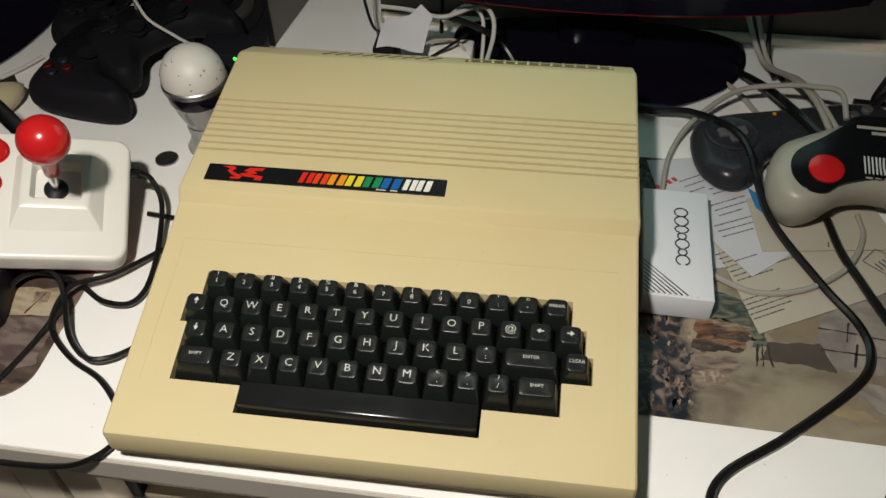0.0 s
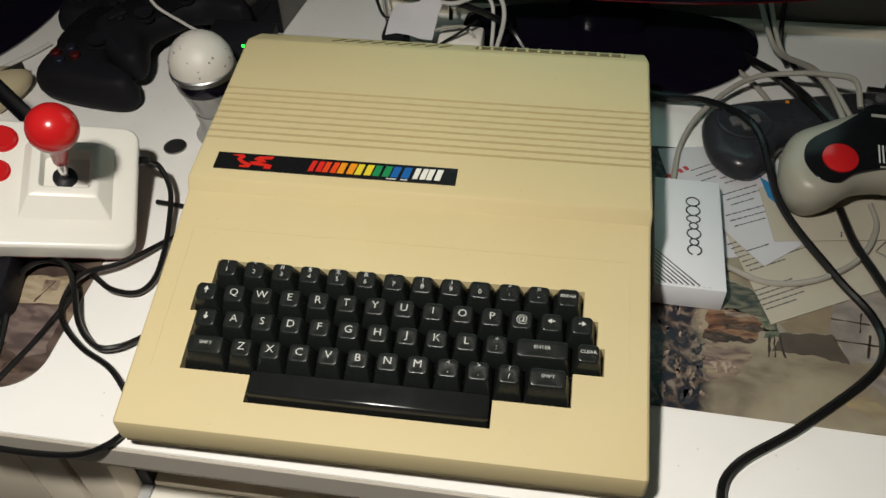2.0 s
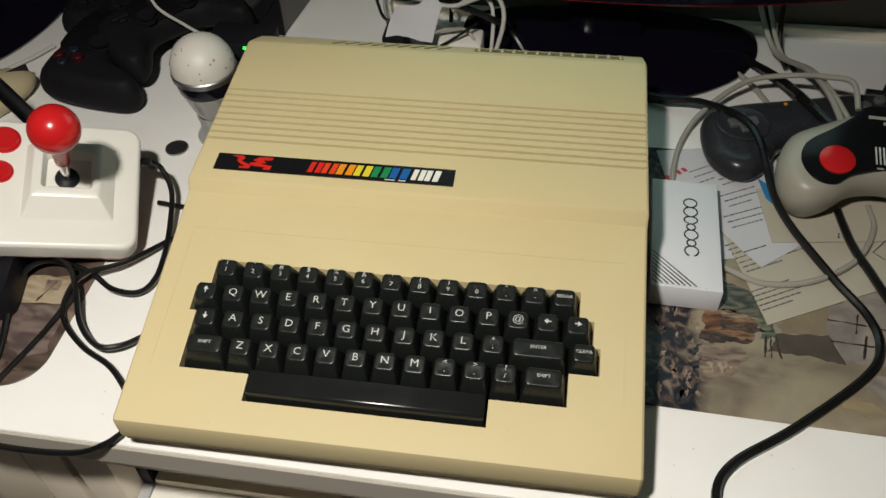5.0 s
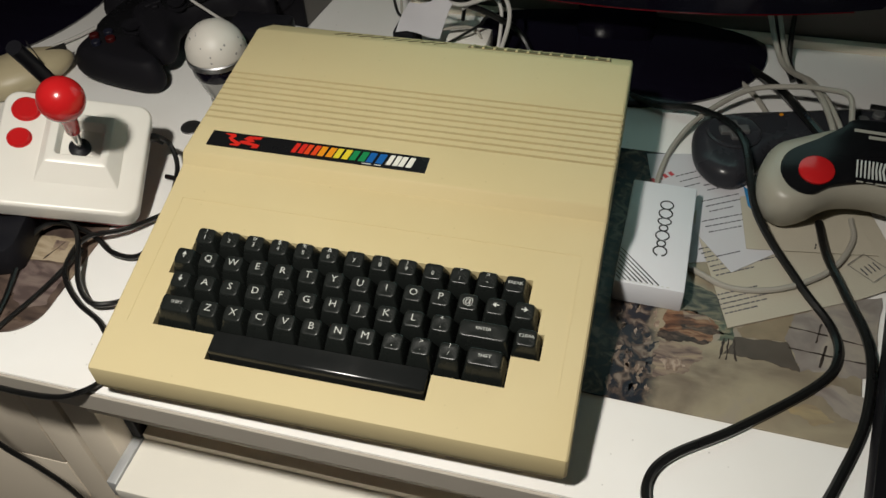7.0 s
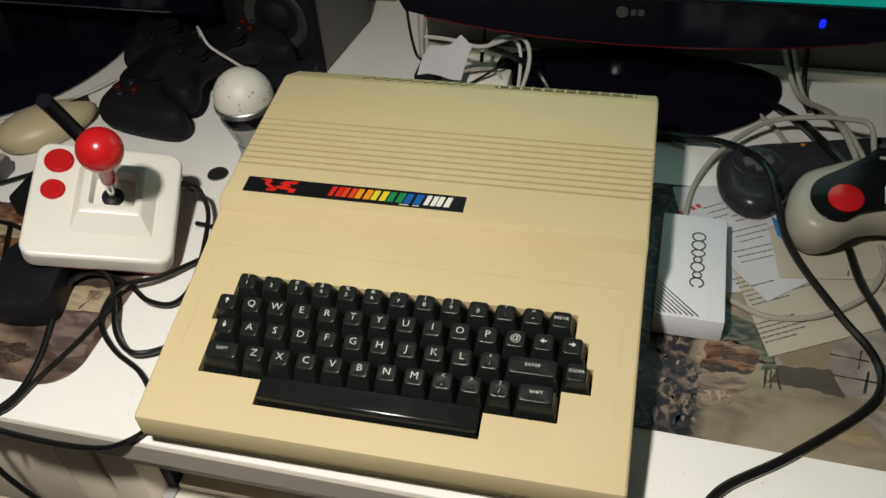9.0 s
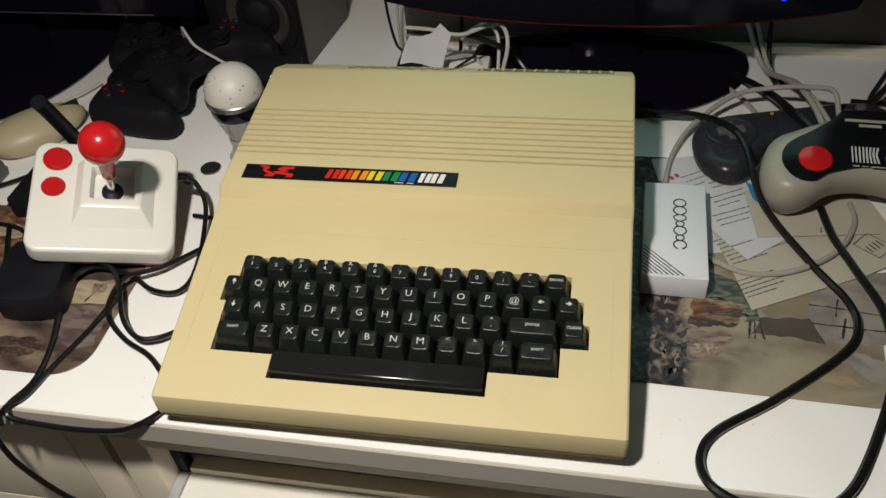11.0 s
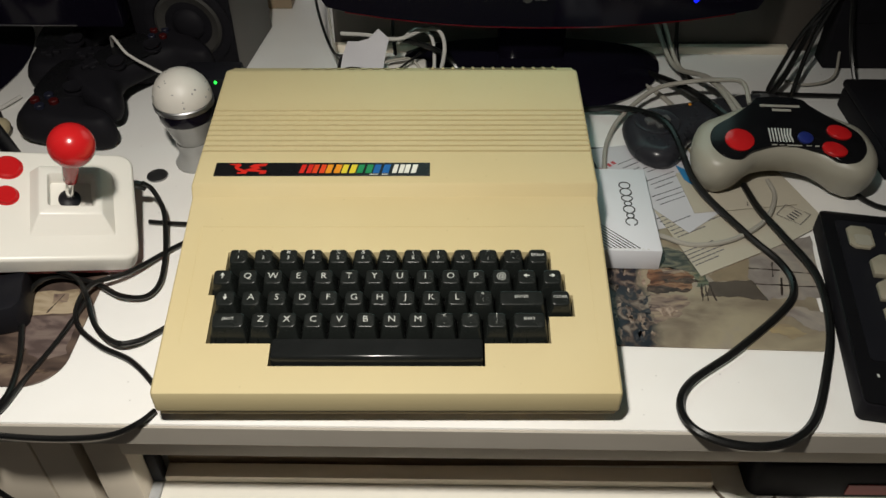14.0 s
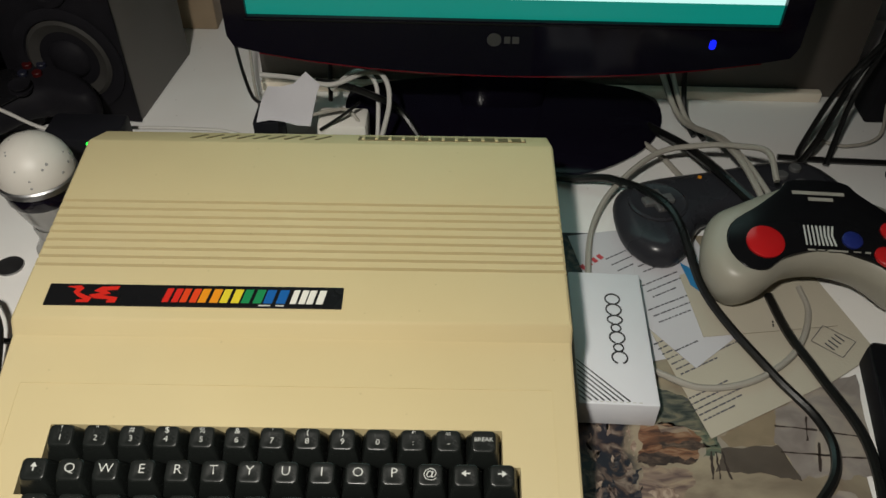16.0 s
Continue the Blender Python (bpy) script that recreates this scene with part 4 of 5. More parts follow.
def driver(r, x, z, woofer):
    b = lathe([(r * 1.28, 0.0), (r * 1.28, 0.0025), (r * 1.15, 0.004), (r * 1.02, 0.0035), (r * 0.98, 0.001)] if woofer else [(r * 1.5, 0), (r * 1.5, 0.0025), (r * 1.1, 0.003), (r, 0.001)], 40)
    rg_ = part("surround", b, PAD_BLACK, spk)
    rg_.matrix_basis = place(spk).inverted() @ pose(x, sy, z, 90, 0, 0)
    c = part("cone", lathe([(r * 0.99, 0.0012), (r * 0.90, 0.0035), (r * 0.82, 0.002), (r * 0.48, -0.0032)], 40), CONE if woofer else PAD_BLACK, rg_)
    part("dust_cap", lathe([(r * 0.50, -0.003)] + [(r * 0.50 * math.cos(radians(a)), -0.003 + r * 0.26 * math.sin(radians(a))) for a in range(15, 90, 15)] + [(0, -0.003 + r * 0.26)], 32), PAD_BLACK if woofer else CHROME, rg_)


driver(0.0400, -0.272, T + 0.064, True)
driver(0.0145, -0.275, T + 0.137, False)
spk.matrix_basis = spk.matrix_basis @ pose(0, 0, 0, 0, 0, -7)
lead = tube([(-0.37, 0.745, T + 0.016), (-0.352, 0.712, T + 0.072), (-0.3304, 0.690, T + 0.064), (-0.310, 0.690, T + 0.0486), (-0.2892, 0.690, T + 0.0367), (-0.262, 0.6885, T + 0.035), (-0.229, 0.690, T + 0.038), (-0.161, 0.690, T + 0.039), (-0.117, 0.690, T + 0.034), (-0.06, 0.670, T + 0.020), (0.0, 0.660, T + 0.004)], 0.0016)
solo("white_lead", lead, CABLE_WH, "white lead running behind the computer", "cable")

# ---- monitor ----
MX, MY = 0.112, 0.703
mon = thing("monitor", pose(MX, 0.755, T), "glossy black monitor showing a pale cyan game screen", "monitor")
arc = [(-0.117, 0.872), (-0.112, 0.862)] + [(MX + u, 0.8405 + 0.0205 * (abs(u) / 0.224) ** 2.2) for u in (-0.20, -0.16, -0.11, -0.06, 0.0, 0.06, 0.11, 0.16, 0.20)] + [(0.338, 0.862), (0.343, 0.872), (0.343, 1.170), (0.335, 1.178), (-0.110, 1.178), (-0.117, 1.170)]
W0, W1, S0, S1 = -0.0985, 0.3225, 0.8895, 1.150


def upright(outline, y0, y1, bevel=0.0, seg=2):
    b = slab(outline, -y1, -y0, bevel, seg)
    b.transform(Matrix(((1, 0, 0, 0), (0, 0, -1, 0), (0, 1, 0, 0), (0, 0, 0, 1))))
    return b


# bezel as a frame round the screen
bm = bmesh.new()
inner_xy = [(W0, S0), (W1, S0), (W1, S1), (W0, S1)]
vo = [bm.verts.new((x, MY, z)) for x, z in arc]
vi = [bm.verts.new((x, MY, z)) for x, z in inner_xy]
es = [bm.edges.new((l[i], l[(i + 1) % len(l)])) for l in (vo, vi) for i in range(len(l))]
bmesh.ops.triangle_fill(bm, use_beauty=True, edges=es)
ve = [bm.verts.new((x, MY + 0.030, z)) for x, z in arc]
for i in range(len(vo)):
    j = (i + 1) % len(vo)
    bm.faces.new((vo[i], vo[j], ve[j], ve[i]))
vd = [bm.verts.new((x, MY + 0.006, z)) for x, z in inner_xy]
for i in range(4):
    j = (i + 1) % 4
    bm.faces.new((vi[i], vi[j], vd[j], vd[i]))
part("bezel", bm, BLACK_GL, mon, at_world=True, smooth=20)
part("back_shell", box(-0.08, 0.306, MY + 0.0302, MY + 0.062, 0.885, 1.14, 0.012), BLACK, mon, at_world=True)
part("red_trim", tube([(MX + u, MY + 0.003, 0.8392 + 0.0205 * (abs(u) / 0.224) ** 2.2) for u in (-0.205, -0.16, -0.11, -0.06, 0.0, 0.06, 0.11, 0.16, 0.205)], 0.0014, 6, 3), RED_TRIM, mon, "dark red line along the lower edge", at_world=True)
scr = part("screen", box(W0, W1, MY + 0.005, MY + 0.0058, S0, S1), SCREEN_LIGHT, mon, "pale cyan screen picture", at_world=True)
part("lower_border", box(W0, W1, MY + 0.0042, MY + 0.0048, S0, S0 + 0.0165), SCREEN_GREEN, scr, "green border", at_world=True)
part("text_strip", box(-0.056, 0.256, MY + 0.0042, MY + 0.0048, 0.9225, 0.9520), SCREEN_GREEN, scr, "dark green text strip", at_world=True)
tx = letters("STERS AND OBSTACLES ARE LOCATED", 0.0090, 1.0, 0.0002)
wide = max(v.co.x for v in tx.verts) - min(v.co.x for v in tx.verts)
bmesh.ops.scale(tx, vec=(0.300 / wide, 1, 1), verts=tx.verts)
tx.transform(pose(0.100, MY + 0.0038, 0.9290, 90, 0, 0))
part("screen_text", tx, SCREEN_TEXT, scr, at_world=True, smooth=0)
MARK_GREY = mat("dim_grey_mark", (0.05, 0.05, 0.05), 0.4)
b = lathe([(0.0058, 0), (0.0058, 0.0004), (0, 0.0004)], 24)
b.transform(pose(0.0985, MY, 0.8735, 90, 0, 0))
part("maker_mark", b, MARK_GREY, mon, at_world=True)
for x0, x1 in ((0.1065, 0.1115), (0.1130, 0.1185)):
    part("maker_mark", box(x0, x1, MY - 0.0004, MY, 0.8705, 0.8765), MARK_GREY, mon, at_world=True)
part("screen_lip", box(W0 - 0.002, W1 + 0.002, MY - 0.0012, MY - 0.0002, S0 - 0.0032, S0 - 0.0012, 0.0004, 1), FACE_BLACK, mon, "glossy lip below the screen", at_world=True)
part("power_light", upright(round_rect(0.2704, 0.2756, 0.8690, 0.8775, 0.0025), MY - 0.0006, MY), LED_BLUE, mon, "blue power light", at_world=True)
b = lathe([(0, 0.024), (0.30, 0.0232), (0.55, 0.0200), (0.78, 0.0145), (0.93, 0.0085), (1.0, 0.0040), (0.985, 0), (0, 0)], 72)
bmesh.ops.scale(b, vec=(0.153, 0.116, 1), verts=b.verts)
bmesh.ops.translate(b, vec=(MX + 0.003, 0.7880, T), verts=b.verts)
for v in b.verts:
    v.co.y = min(v.co.y, 0.8105)
part("base", b, BLACK_GL, mon, "glossy black rounded base", at_world=True, smooth=60)
part("neck", slab(smooth_loop([(MX - 0.035, 0.760), (MX, 0.756), (MX + 0.035, 0.760), (MX + 0.035, 0.780), (MX, 0.785), (MX - 0.035, 0.780)], 4), T + 0.020, T + 0.16, 0.004), BLACK_GL, mon, at_world=True)

# ---- second monitor, dark ----
mon2 = thing("monitor", pose(-0.63, 0.76, T), "switched-off black monitor on a glossy oval base", "monitor")
b = lathe([(0, 0.0155), (0.30, 0.0150), (0.72, 0.0115), (0.93, 0.0075), (1.0, 0.0035), (0.985, 0), (0, 0)], 64)
bmesh.ops.scale(b, vec=(0.158, 0.185, 1), verts=b.verts)
bmesh.ops.translate(b, vec=(-0.652, 0.765, T), verts=b.verts)
part("base", b, BLACK_GL, mon2, "glossy black oval base", at_world=True, smooth=60)
part("neck", slab(round_rect(-0.68, -0.60, 0.79, 0.82, 0.01), T + 0.012, T + 0.16), BLACK_GL, mon2, at_world=True)
part("bezel", box(-0.86, -0.352, 0.752, 0.785, 0.812, 1.17, 0.004), BLACK_GL, mon2, at_world=True)
part("screen", box(-0.845, -0.367, 0.7505, 0.7518, 0.85, 1.155), SCREEN_OFF, mon2, "dark screen", at_world=True)
part("trim_line", box(-0.858, -0.405, 0.7505, 0.7518, 0.8150, 0.8162), STEEL, mon2, "thin silver line", at_world=True)

# ---- game pads ----
RED_DIM = mat("dim_red_plastic", (0.045, 0.004, 0.004), 0.5, vary=0.1, spec=0.2)
BLUE_DIM = mat("dim_blue_plastic", (0.012, 0.013, 0.024), 0.4, vary=0.1, spec=0.3)


def twin_pad(name, m, label, shell, scale=1.0, side=1):
    """A two-handled game pad with cross, sticks and buttons."""
    pad = thing(name, m @ Matrix.Scale(scale, 4), label, "game pad", "game pads")
    o = smooth_loop([(0, -0.022), (-0.03, -0.026), (-0.048, -0.055), (-0.062, -0.066), (-0.075, -0.055), (-0.078, -0.010), (-0.070, 0.028), (-0.045, 0.038), (0, 0.036), (0.045, 0.038), (0.070, 0.028), (0.078, -0.010), (0.075, -0.055), (0.062, -0.066), (0.048, -0.055), (0.03, -0.026)], 4)
    part("shell", puff(o, [(-0.062, -0.048), (-0.052, 0.004), (0, 0.008), (0.052, 0.004), (0.062, -0.048)], 0.0, 0.034), shell, pad, smooth=60)
    cross = box(-0.010, 0.010, 0.005, 0.012, 0.033, 0.0385, 0.001, 1, bm=box(-0.0035, 0.0035, -0.0015, 0.0185, 0.033, 0.0381, 0.001, 1))
    bmesh.ops.translate(cross, vec=(-0.046 * side, 0, 0), verts=cross.verts)
    part("cross", cross, PAD_BLACK, pad)
    part("top_plate", slab(smooth_loop([(-0.030, -0.016), (0.030, -0.016), (0.036, 0.010), (0.026, 0.030), (-0.026, 0.030), (-0.036, 0.010)], 4), 0.0325, 0.0346, 0.0008), BADGE, pad, "glossy black middle plate")
    for x in (-0.024, 0.024):
        st = part("thumb_stick", lathe([(0.010, 0.033), (0.0105, 0.036), (0.005, 0.0365), (0.0045, 0.038), (0.0095, 0.039), (0.010, 0.0415), (0.006, 0.041), (0, 0.0405)], 20, c=(x, -0.012)), PAD_BLACK, pad)
    for x, y, mm in ((0.046, 0.018, RED_DIM), (0.046, -0.001, RED_DIM), (0.0365, 0.0085, BLUE_DIM), (0.0555, 0.0085, BLUE_DIM)):
        part("button", lathe([(0.0046, 0.033), (0.0046, 0.0372), (0.0038, 0.038), (0, 0.038)], 16, c=(x * side, y)), mm, pad)
    return pad


twin_pad("game_pad", pose(-0.392, 0.682, T + 0.001, 0, 0, 84), "black game pad with red and blue buttons lying sideways", PAD_BLACK, 1.10, -1)
twin_pad("game_pad", pose(-0.338, 0.716, T + 0.020, 3, -3, 48), "black game pad resting on another one", PAD_BLACK, 0.95)
twin_pad("game_pad", pose(-0.437, 0.788, T + 0.001, 0, 0, 98), "black game pad lying in the dark corner", PAD_BLACK, 1.05)

# smoky pad under the grey one
sp_ = thing("game_pad", pose(0.298, 0.642, T, 0, 0, 15), "smoky dark grey game pad lying on papers", "game pad", "game pads")
o = smooth_loop([(0, -0.018), (-0.035, -0.024), (-0.058, -0.048), (-0.078, -0.058), (-0.096, -0.048), (-0.104, -0.020), (-0.092, 0.022), (-0.060, 0.036), (0, 0.034), (0.060, 0.036), (0.092, 0.022), (0.104, -0.020), (0.096, -0.052), (0.078, -0.058), (0.060, -0.046), (0.035, -0.022)], 4)
part("shell", puff(o, [(-0.078, -0.036), (-0.068, -0.004), (0, 0.008), (0.068, -0.004), (0.078, -0.036)], 0.0006, 0.025), DARK_GREY, sp_, smooth=60)
part("disc", lathe([(0.024, 0.0215), (0.024, 0.0262), (0.022, 0.0272), (0.0200, 0.0262), (0, 0.0256)], 36, c=(-0.066, -0.002)), DARK_GREY, sp_, "ring-shaped direction pad")
part("cross", box(-0.079, -0.053, -0.007, 0.003, 0.0245, 0.0295, 0.001, 1, bm=box(-0.071, -0.061, -0.015, 0.011, 0.0245, 0.0291, 0.001, 1)), MID_GREY, sp_)
for x, y, mm in ((0.050, 0.006, MID_GREY), (0.066, 0.012, MID_GREY), (0.060, -0.008, MID_GREY), (-0.018, 0.020, LETTERS["orange"])):
    part("button", lathe([(0.0052, 0.0220), (0.0052, 0.0278), (0.0042, 0.0286), (0, 0.0286)], 16, c=(x, y)) if mm is MID_GREY else lathe([(0.0018, 0.0225), (0.0018, 0.0258), (0, 0.0258)], 10, c=(x, y)), mm, sp_)

# grey pad with red buttons
gp_ = thing("game_pad", pose(0.3395, 0.556, T + 0.0115, 14, 0, -3), "grey game pad with a black face and red buttons", "game pad", "game pads")
half = [(0, -0.011), (-0.026, -0.016), (-0.045, -0.031), (-0.063, -0.038), (-0.078, -0.031), (-0.086, -0.012), (-0.085, 0.008), (-0.076, 0.028), (-0.055, 0.041), (-0.034, 0.052), (-0.017, 0.059)]
o = smooth_loop(half + [(0, 0.061)] + [(-x, y) for x, y in reversed(half[1:])], 4)
part("shell", puff(o, [(-0.062, -0.018), (-0.054, 0.004), (0, 0.024), (0.054, 0.004), (0.062, -0.018)], 0.0, 0.0455, 0.60, 7, 0.62), PAD_GREY, gp_, smooth=60)
half = [(0, -0.004), (-0.030, -0.012), (-0.046, -0.024), (-0.061, -0.024), (-0.072, -0.008), (-0.068, 0.013), (-0.046, 0.031), (-0.029, 0.046)]
o = smooth_loop(half + [(-0.018, 0.056), (0.018, 0.056)] + [(-x, y) for x, y in reversed(half[1:])], 4)
face = part("face_plate", slab(o, 0.0405, 0.0462, 0.0014, 2), FACE_BLACK, gp_, "glossy black face plate", smooth=60)
part("direction_button", lathe([(0.0135, 0.0455), (0.0135, 0.0478), (0.0115, 0.0488), (0, 0.0482)], 36, c=(-0.0455, -0.0025)), RED_PL, gp_, "large round red button")
for x, y in ((0.049, 0.011), (0.041, -0.0105)):
    b = lathe([(0.0115, 0.0455), (0.0115, 0.0480), (0.0095, 0.0490), (0, 0.0488)], 28)
    bmesh.ops.scale(b, vec=(1.0, 0.72, 1), verts=b.verts)
    b.transform(pose(x, y, 0, 0, 0, -24))
    part("fire_button", b, RED_PL, gp_, "oval red button")
part("turbo_switch", lathe([(0.0072, 0.0455), (0.0072, 0.0478), (0.0055, 0.0486), (0, 0.0486)], 24, c=(0.0165, 0.003)), BLUE_PL, gp_, "round dark blue switch")
for i in range(8):
    w = 0.0011 + 0.00005 * i
    x = -0.0165 + i * 0.0029
    part("white_stripe", slab([(x, -0.0025), (x + w, -0.0025), (x + w - 0.0008 * (i > 3) * (i - 3) * 0.5, 0.0065), (x + w, 0.0145), (x, 0.0145), (x - 0.0008 * (i > 3) * (i - 3) * 0.5, 0.0065)], 0.0462, 0.0466), LEGEND, face)
for x0, x1, y0, y1 in ((-0.020, 0.018, 0.0425, 0.0455), (-0.009, 0.009, 0.0370, 0.0400), (-0.016, -0.011, -0.0072, -0.0058), (-0.009, -0.004, -0.0068, -0.0060), (-0.002, 0.012, -0.0072, -0.0058), (0.016, 0.021, -0.0068, -0.0060), (0.024, 0.028, -0.0072, -0.0058)):
    part("printed_bar", slab([(x0, y0), (x1, y0), (x1, y1), (x0, y1)], 0.0462, 0.0465), CABLE_BG, face)
grip = part("strain_relief", lathe([(0.0050, 0.0)] + [(0.0046 - 0.00026 * i + (0.0005 if i % 2 else 0.0), 0.0016 * i) for i in range(1, 11)] + [(0.0022, 0.0175), (0, 0.0175)], 14), CABLE_BG, gp_, "ribbed beige cable grip")
grip.matrix_basis = pose(-0.0115, 0.056, 0.024, -112, 0, 0)

# ---- card box ----
cb = thing("card_box", pose(0.1800, 0.4822, T + 0.0018, 0, 0, -1.4), "small white card box with black lettering shapes", "box")
BWX, BDY, BHZ = 0.0262, 0.0595, 0.0222
part("lid", box(-BWX, BWX, -BDY, BDY, 0.0, BHZ, 0.0012), CARD, cb)
# seven thin letter-like ovals, in a column
yy = -0.027
for h_, wd in ((0.0120, 0.0115), (0.0085, 0.0078), (0.0120, 0.0115), (0.0085, 0.0078), (0.0095, 0.0115), (0.0122, 0.0118), (0.0115, 0.0115)):
    bm = bmesh.new()
    k, r0 = 18, []
    for i in range(k + 1):
        a = radians(20 + 320 * i / k)
        r0.append([bm.verts.new((0.004 + (0.5 * wd - s_) * math.sin(a) * -1.0, yy + h_ / 2 + (0.5 * h_ - s_) * -math.cos(a), BHZ + 0.0003)) for s_ in (0, 0.0011 + 0.0005 * abs(math.cos(a)))])
    for a, b in zip(r0, r0[1:]):
        bm.faces.new((a[0], a[1], b[1], b[0]))
    part("letter_shape", bm, INK, cb)
    yy += h_ * 0.86
for i in range(8):
    x0, ya = -BWX + 0.0006, -0.0235 - i * 0.0042
    L = BDY - 0.0030 + ya
    part("printed_line", slab([(x0, ya - 0.0009), (x0 + L * 0.98, ya - L - 0.0009), (x0 + L * 0.98 + 0.0006, ya - L), (x0, ya)], BHZ + 0.0001, BHZ + 0.0003), INK, cb)
for i in range(9):
    part("perforation", box(-0.021 + i * 0.0042, -0.0186 + i * 0.0042, -BDY + 0.0016, -BDY + 0.0022, BHZ, BHZ + 0.0003), LEGEND, cb)

# ---- papers ----
def sheet(name, pts, z, m, label, blocks, ink=INK_GREY, seed=1):
    """A thin sheet with rows of plain bars for unreadable print; a block is (x, y, turn, lines, width, gap)."""
    c = Vector((sum(p[0] for p in pts) / len(pts), sum(p[1] for p in pts) / len(pts), z))
    t_ = thing(name, pose(c.x, c.y, z), label, "paper", "papers")
    r = random.Random(seed)
    part("page", slab([(x - c.x, y - c.y) for x, y in pts], 0.0, 0.0004), m, t_)
    for ox, oy, turn, lines, w, gap in blocks:
        for i in range(lines):
            x, end = 0.0, w * (0.45 + 0.5 * r.random() if i == lines - 1 else r.uniform(0.86, 1.0))
            row = bmesh.new()
            while x < end:
                l_ = r.uniform(0.0014, 0.0058)
                box(x, x + l_, -i * gap, -i * gap + 0.0012, 0.00045, 0.00055, bm=row)
                x += l_ + 0.0009
            row.transform(pose(ox - c.x, oy - c.y, 0, 0, 0, turn))
            part("print_line", row, ink, t_, smooth=0)
    return t_


sheet("paper_sheet", [(0.163, 0.605), (0.190, 0.470), (0.292, 0.500), (0.262, 0.625)], T + 0.0018, PAPER_WH, "white printed sheet on the desk mat", [(0.191, 0.578, 32, 3, 0.060, 0.0075)], INK_GREY, 3)
sheet("paper_sheet", [(0.2398, 0.4133), (0.3355, 0.4635), (0.3735, 0.4890), (0.340, 0.600), (0.2060, 0.535)], T + 0.0026, PAPER_CR, "cream printed leaflet with a pointed corner", [(0.2150, 0.4905, 29, 7, 0.062, 0.0050), (0.2290, 0.4425, 29, 5, 0.040, 0.0046)], INK_GREY, 5)
sheet("paper_sheet", [(0.2409, 0.4703), (0.2737, 0.4983), (0.262, 0.595), (0.212, 0.595), (0.2105, 0.5100)], T + 0.0034, PAPER_WH, "small white note with printed lines", [(0.2150, 0.5690, 29, 2, 0.036, 0.0066), (0.2150, 0.5480, 29, 3, 0.038, 0.0066), (0.2160, 0.5230, 27, 3, 0.040, 0.0066), (0.2290, 0.4845, 29, 1, 0.022, 0.0066)], INK_GREY, 8)
lf = sheet("paper_sheet", [(0.2515, 0.4984), (0.3158, 0.5074), (0.352, 0.5125), (0.325, 0.600), (0.2454, 0.5605)], T + 0.0042, PAPER_CR, "cream folded leaflet with a framed stamp", [(0.305, 0.5095, 80, 1, 0.008, 0.004)], INK, 9)
st_ = [(0.328, 0.497), (0.346, 0.482), (0.360, 0.497), (0.341, 0.512)]
fr_ = bmesh.new()
for i in range(4):
    a, b = Vector(st_[i]), Vector(st_[(i + 1) % 4])
    d = (b - a).normalized().orthogonal() * 0.00025
    fr_.faces.new([fr_.verts.new((p.x - lf.location.x, p.y - lf.location.y, 0.0008)) for p in (a + d, b + d, b - d, a - d)])
part("stamp_frame", fr_, INK_GREY, lf)
for i in range(4):
    b = box(-0.005, 0.003, -0.0005, 0.0005, 0.0006, 0.0008)
    b.transform(pose(0.344 - lf.location.x + (i - 1.5) * 0.0032, 0.497 - lf.location.y + (i - 1.5) * 0.0028, 0, 0, 0, 128))
    part("print_bar", b, INK_GREY, lf)
solo("blue_scrap", slab([(0.2480, 0.574), (0.2520, 0.550), (0.2600, 0.540), (0.2640, 0.560)], T + 0.0047, T + 0.0052), INK_BLUE, "small scrap of blue printed paper", "paper")
for i in range(4):
    b = box(-0.0018, 0.0018, -0.0026, 0.0026, 0, 0.0003)
    b.transform(pose(0.172 + i * 0.0048, 0.5690 + i * 0.0040, T + 0.0024, 0, 0, 40))
    solo("red_print", b, INK_RED, "red printed mark on the white sheet", "print", "red print marks")

# ---- black pad at the edge ----
KEYPAD_GREY = mat("dusty_cream_plastic", (0.30, 0.27, 0.205), 0.5, vary=0.2, scale=60, bump=0.1)
kp = thing("black_keypad", pose(0.438, 0.357, T, 0, 0, -9.5), "black plastic keypad with worn cream keys", "keypad")
part("case", slab(round_rect(-0.100, 0.100, -0.112, 0.112, 0.006), 0.0006, 0.0195, 0.002), PAD_BLACK, kp)
part("rim", slab(round_rect(-0.0995, 0.0995, -0.1115, 0.1115, 0.005), 0.0197, 0.0220, 0.0012), FACE_BLACK, kp, "glossy black rim")
part("panel", slab(round_rect(-0.088, 0.090, -0.070, 0.098, 0.004), 0.0222, 0.0228), BLACK, kp)


def octagon(x, y, w, d, cut):
    return [(x - w + cut, y - d), (x + w - cut, y - d), (x + w, y - d + cut), (x + w, y + d - cut), (x + w - cut, y + d), (x - w + cut, y + d), (x - w, y + d - cut), (x - w, y - d + cut)]


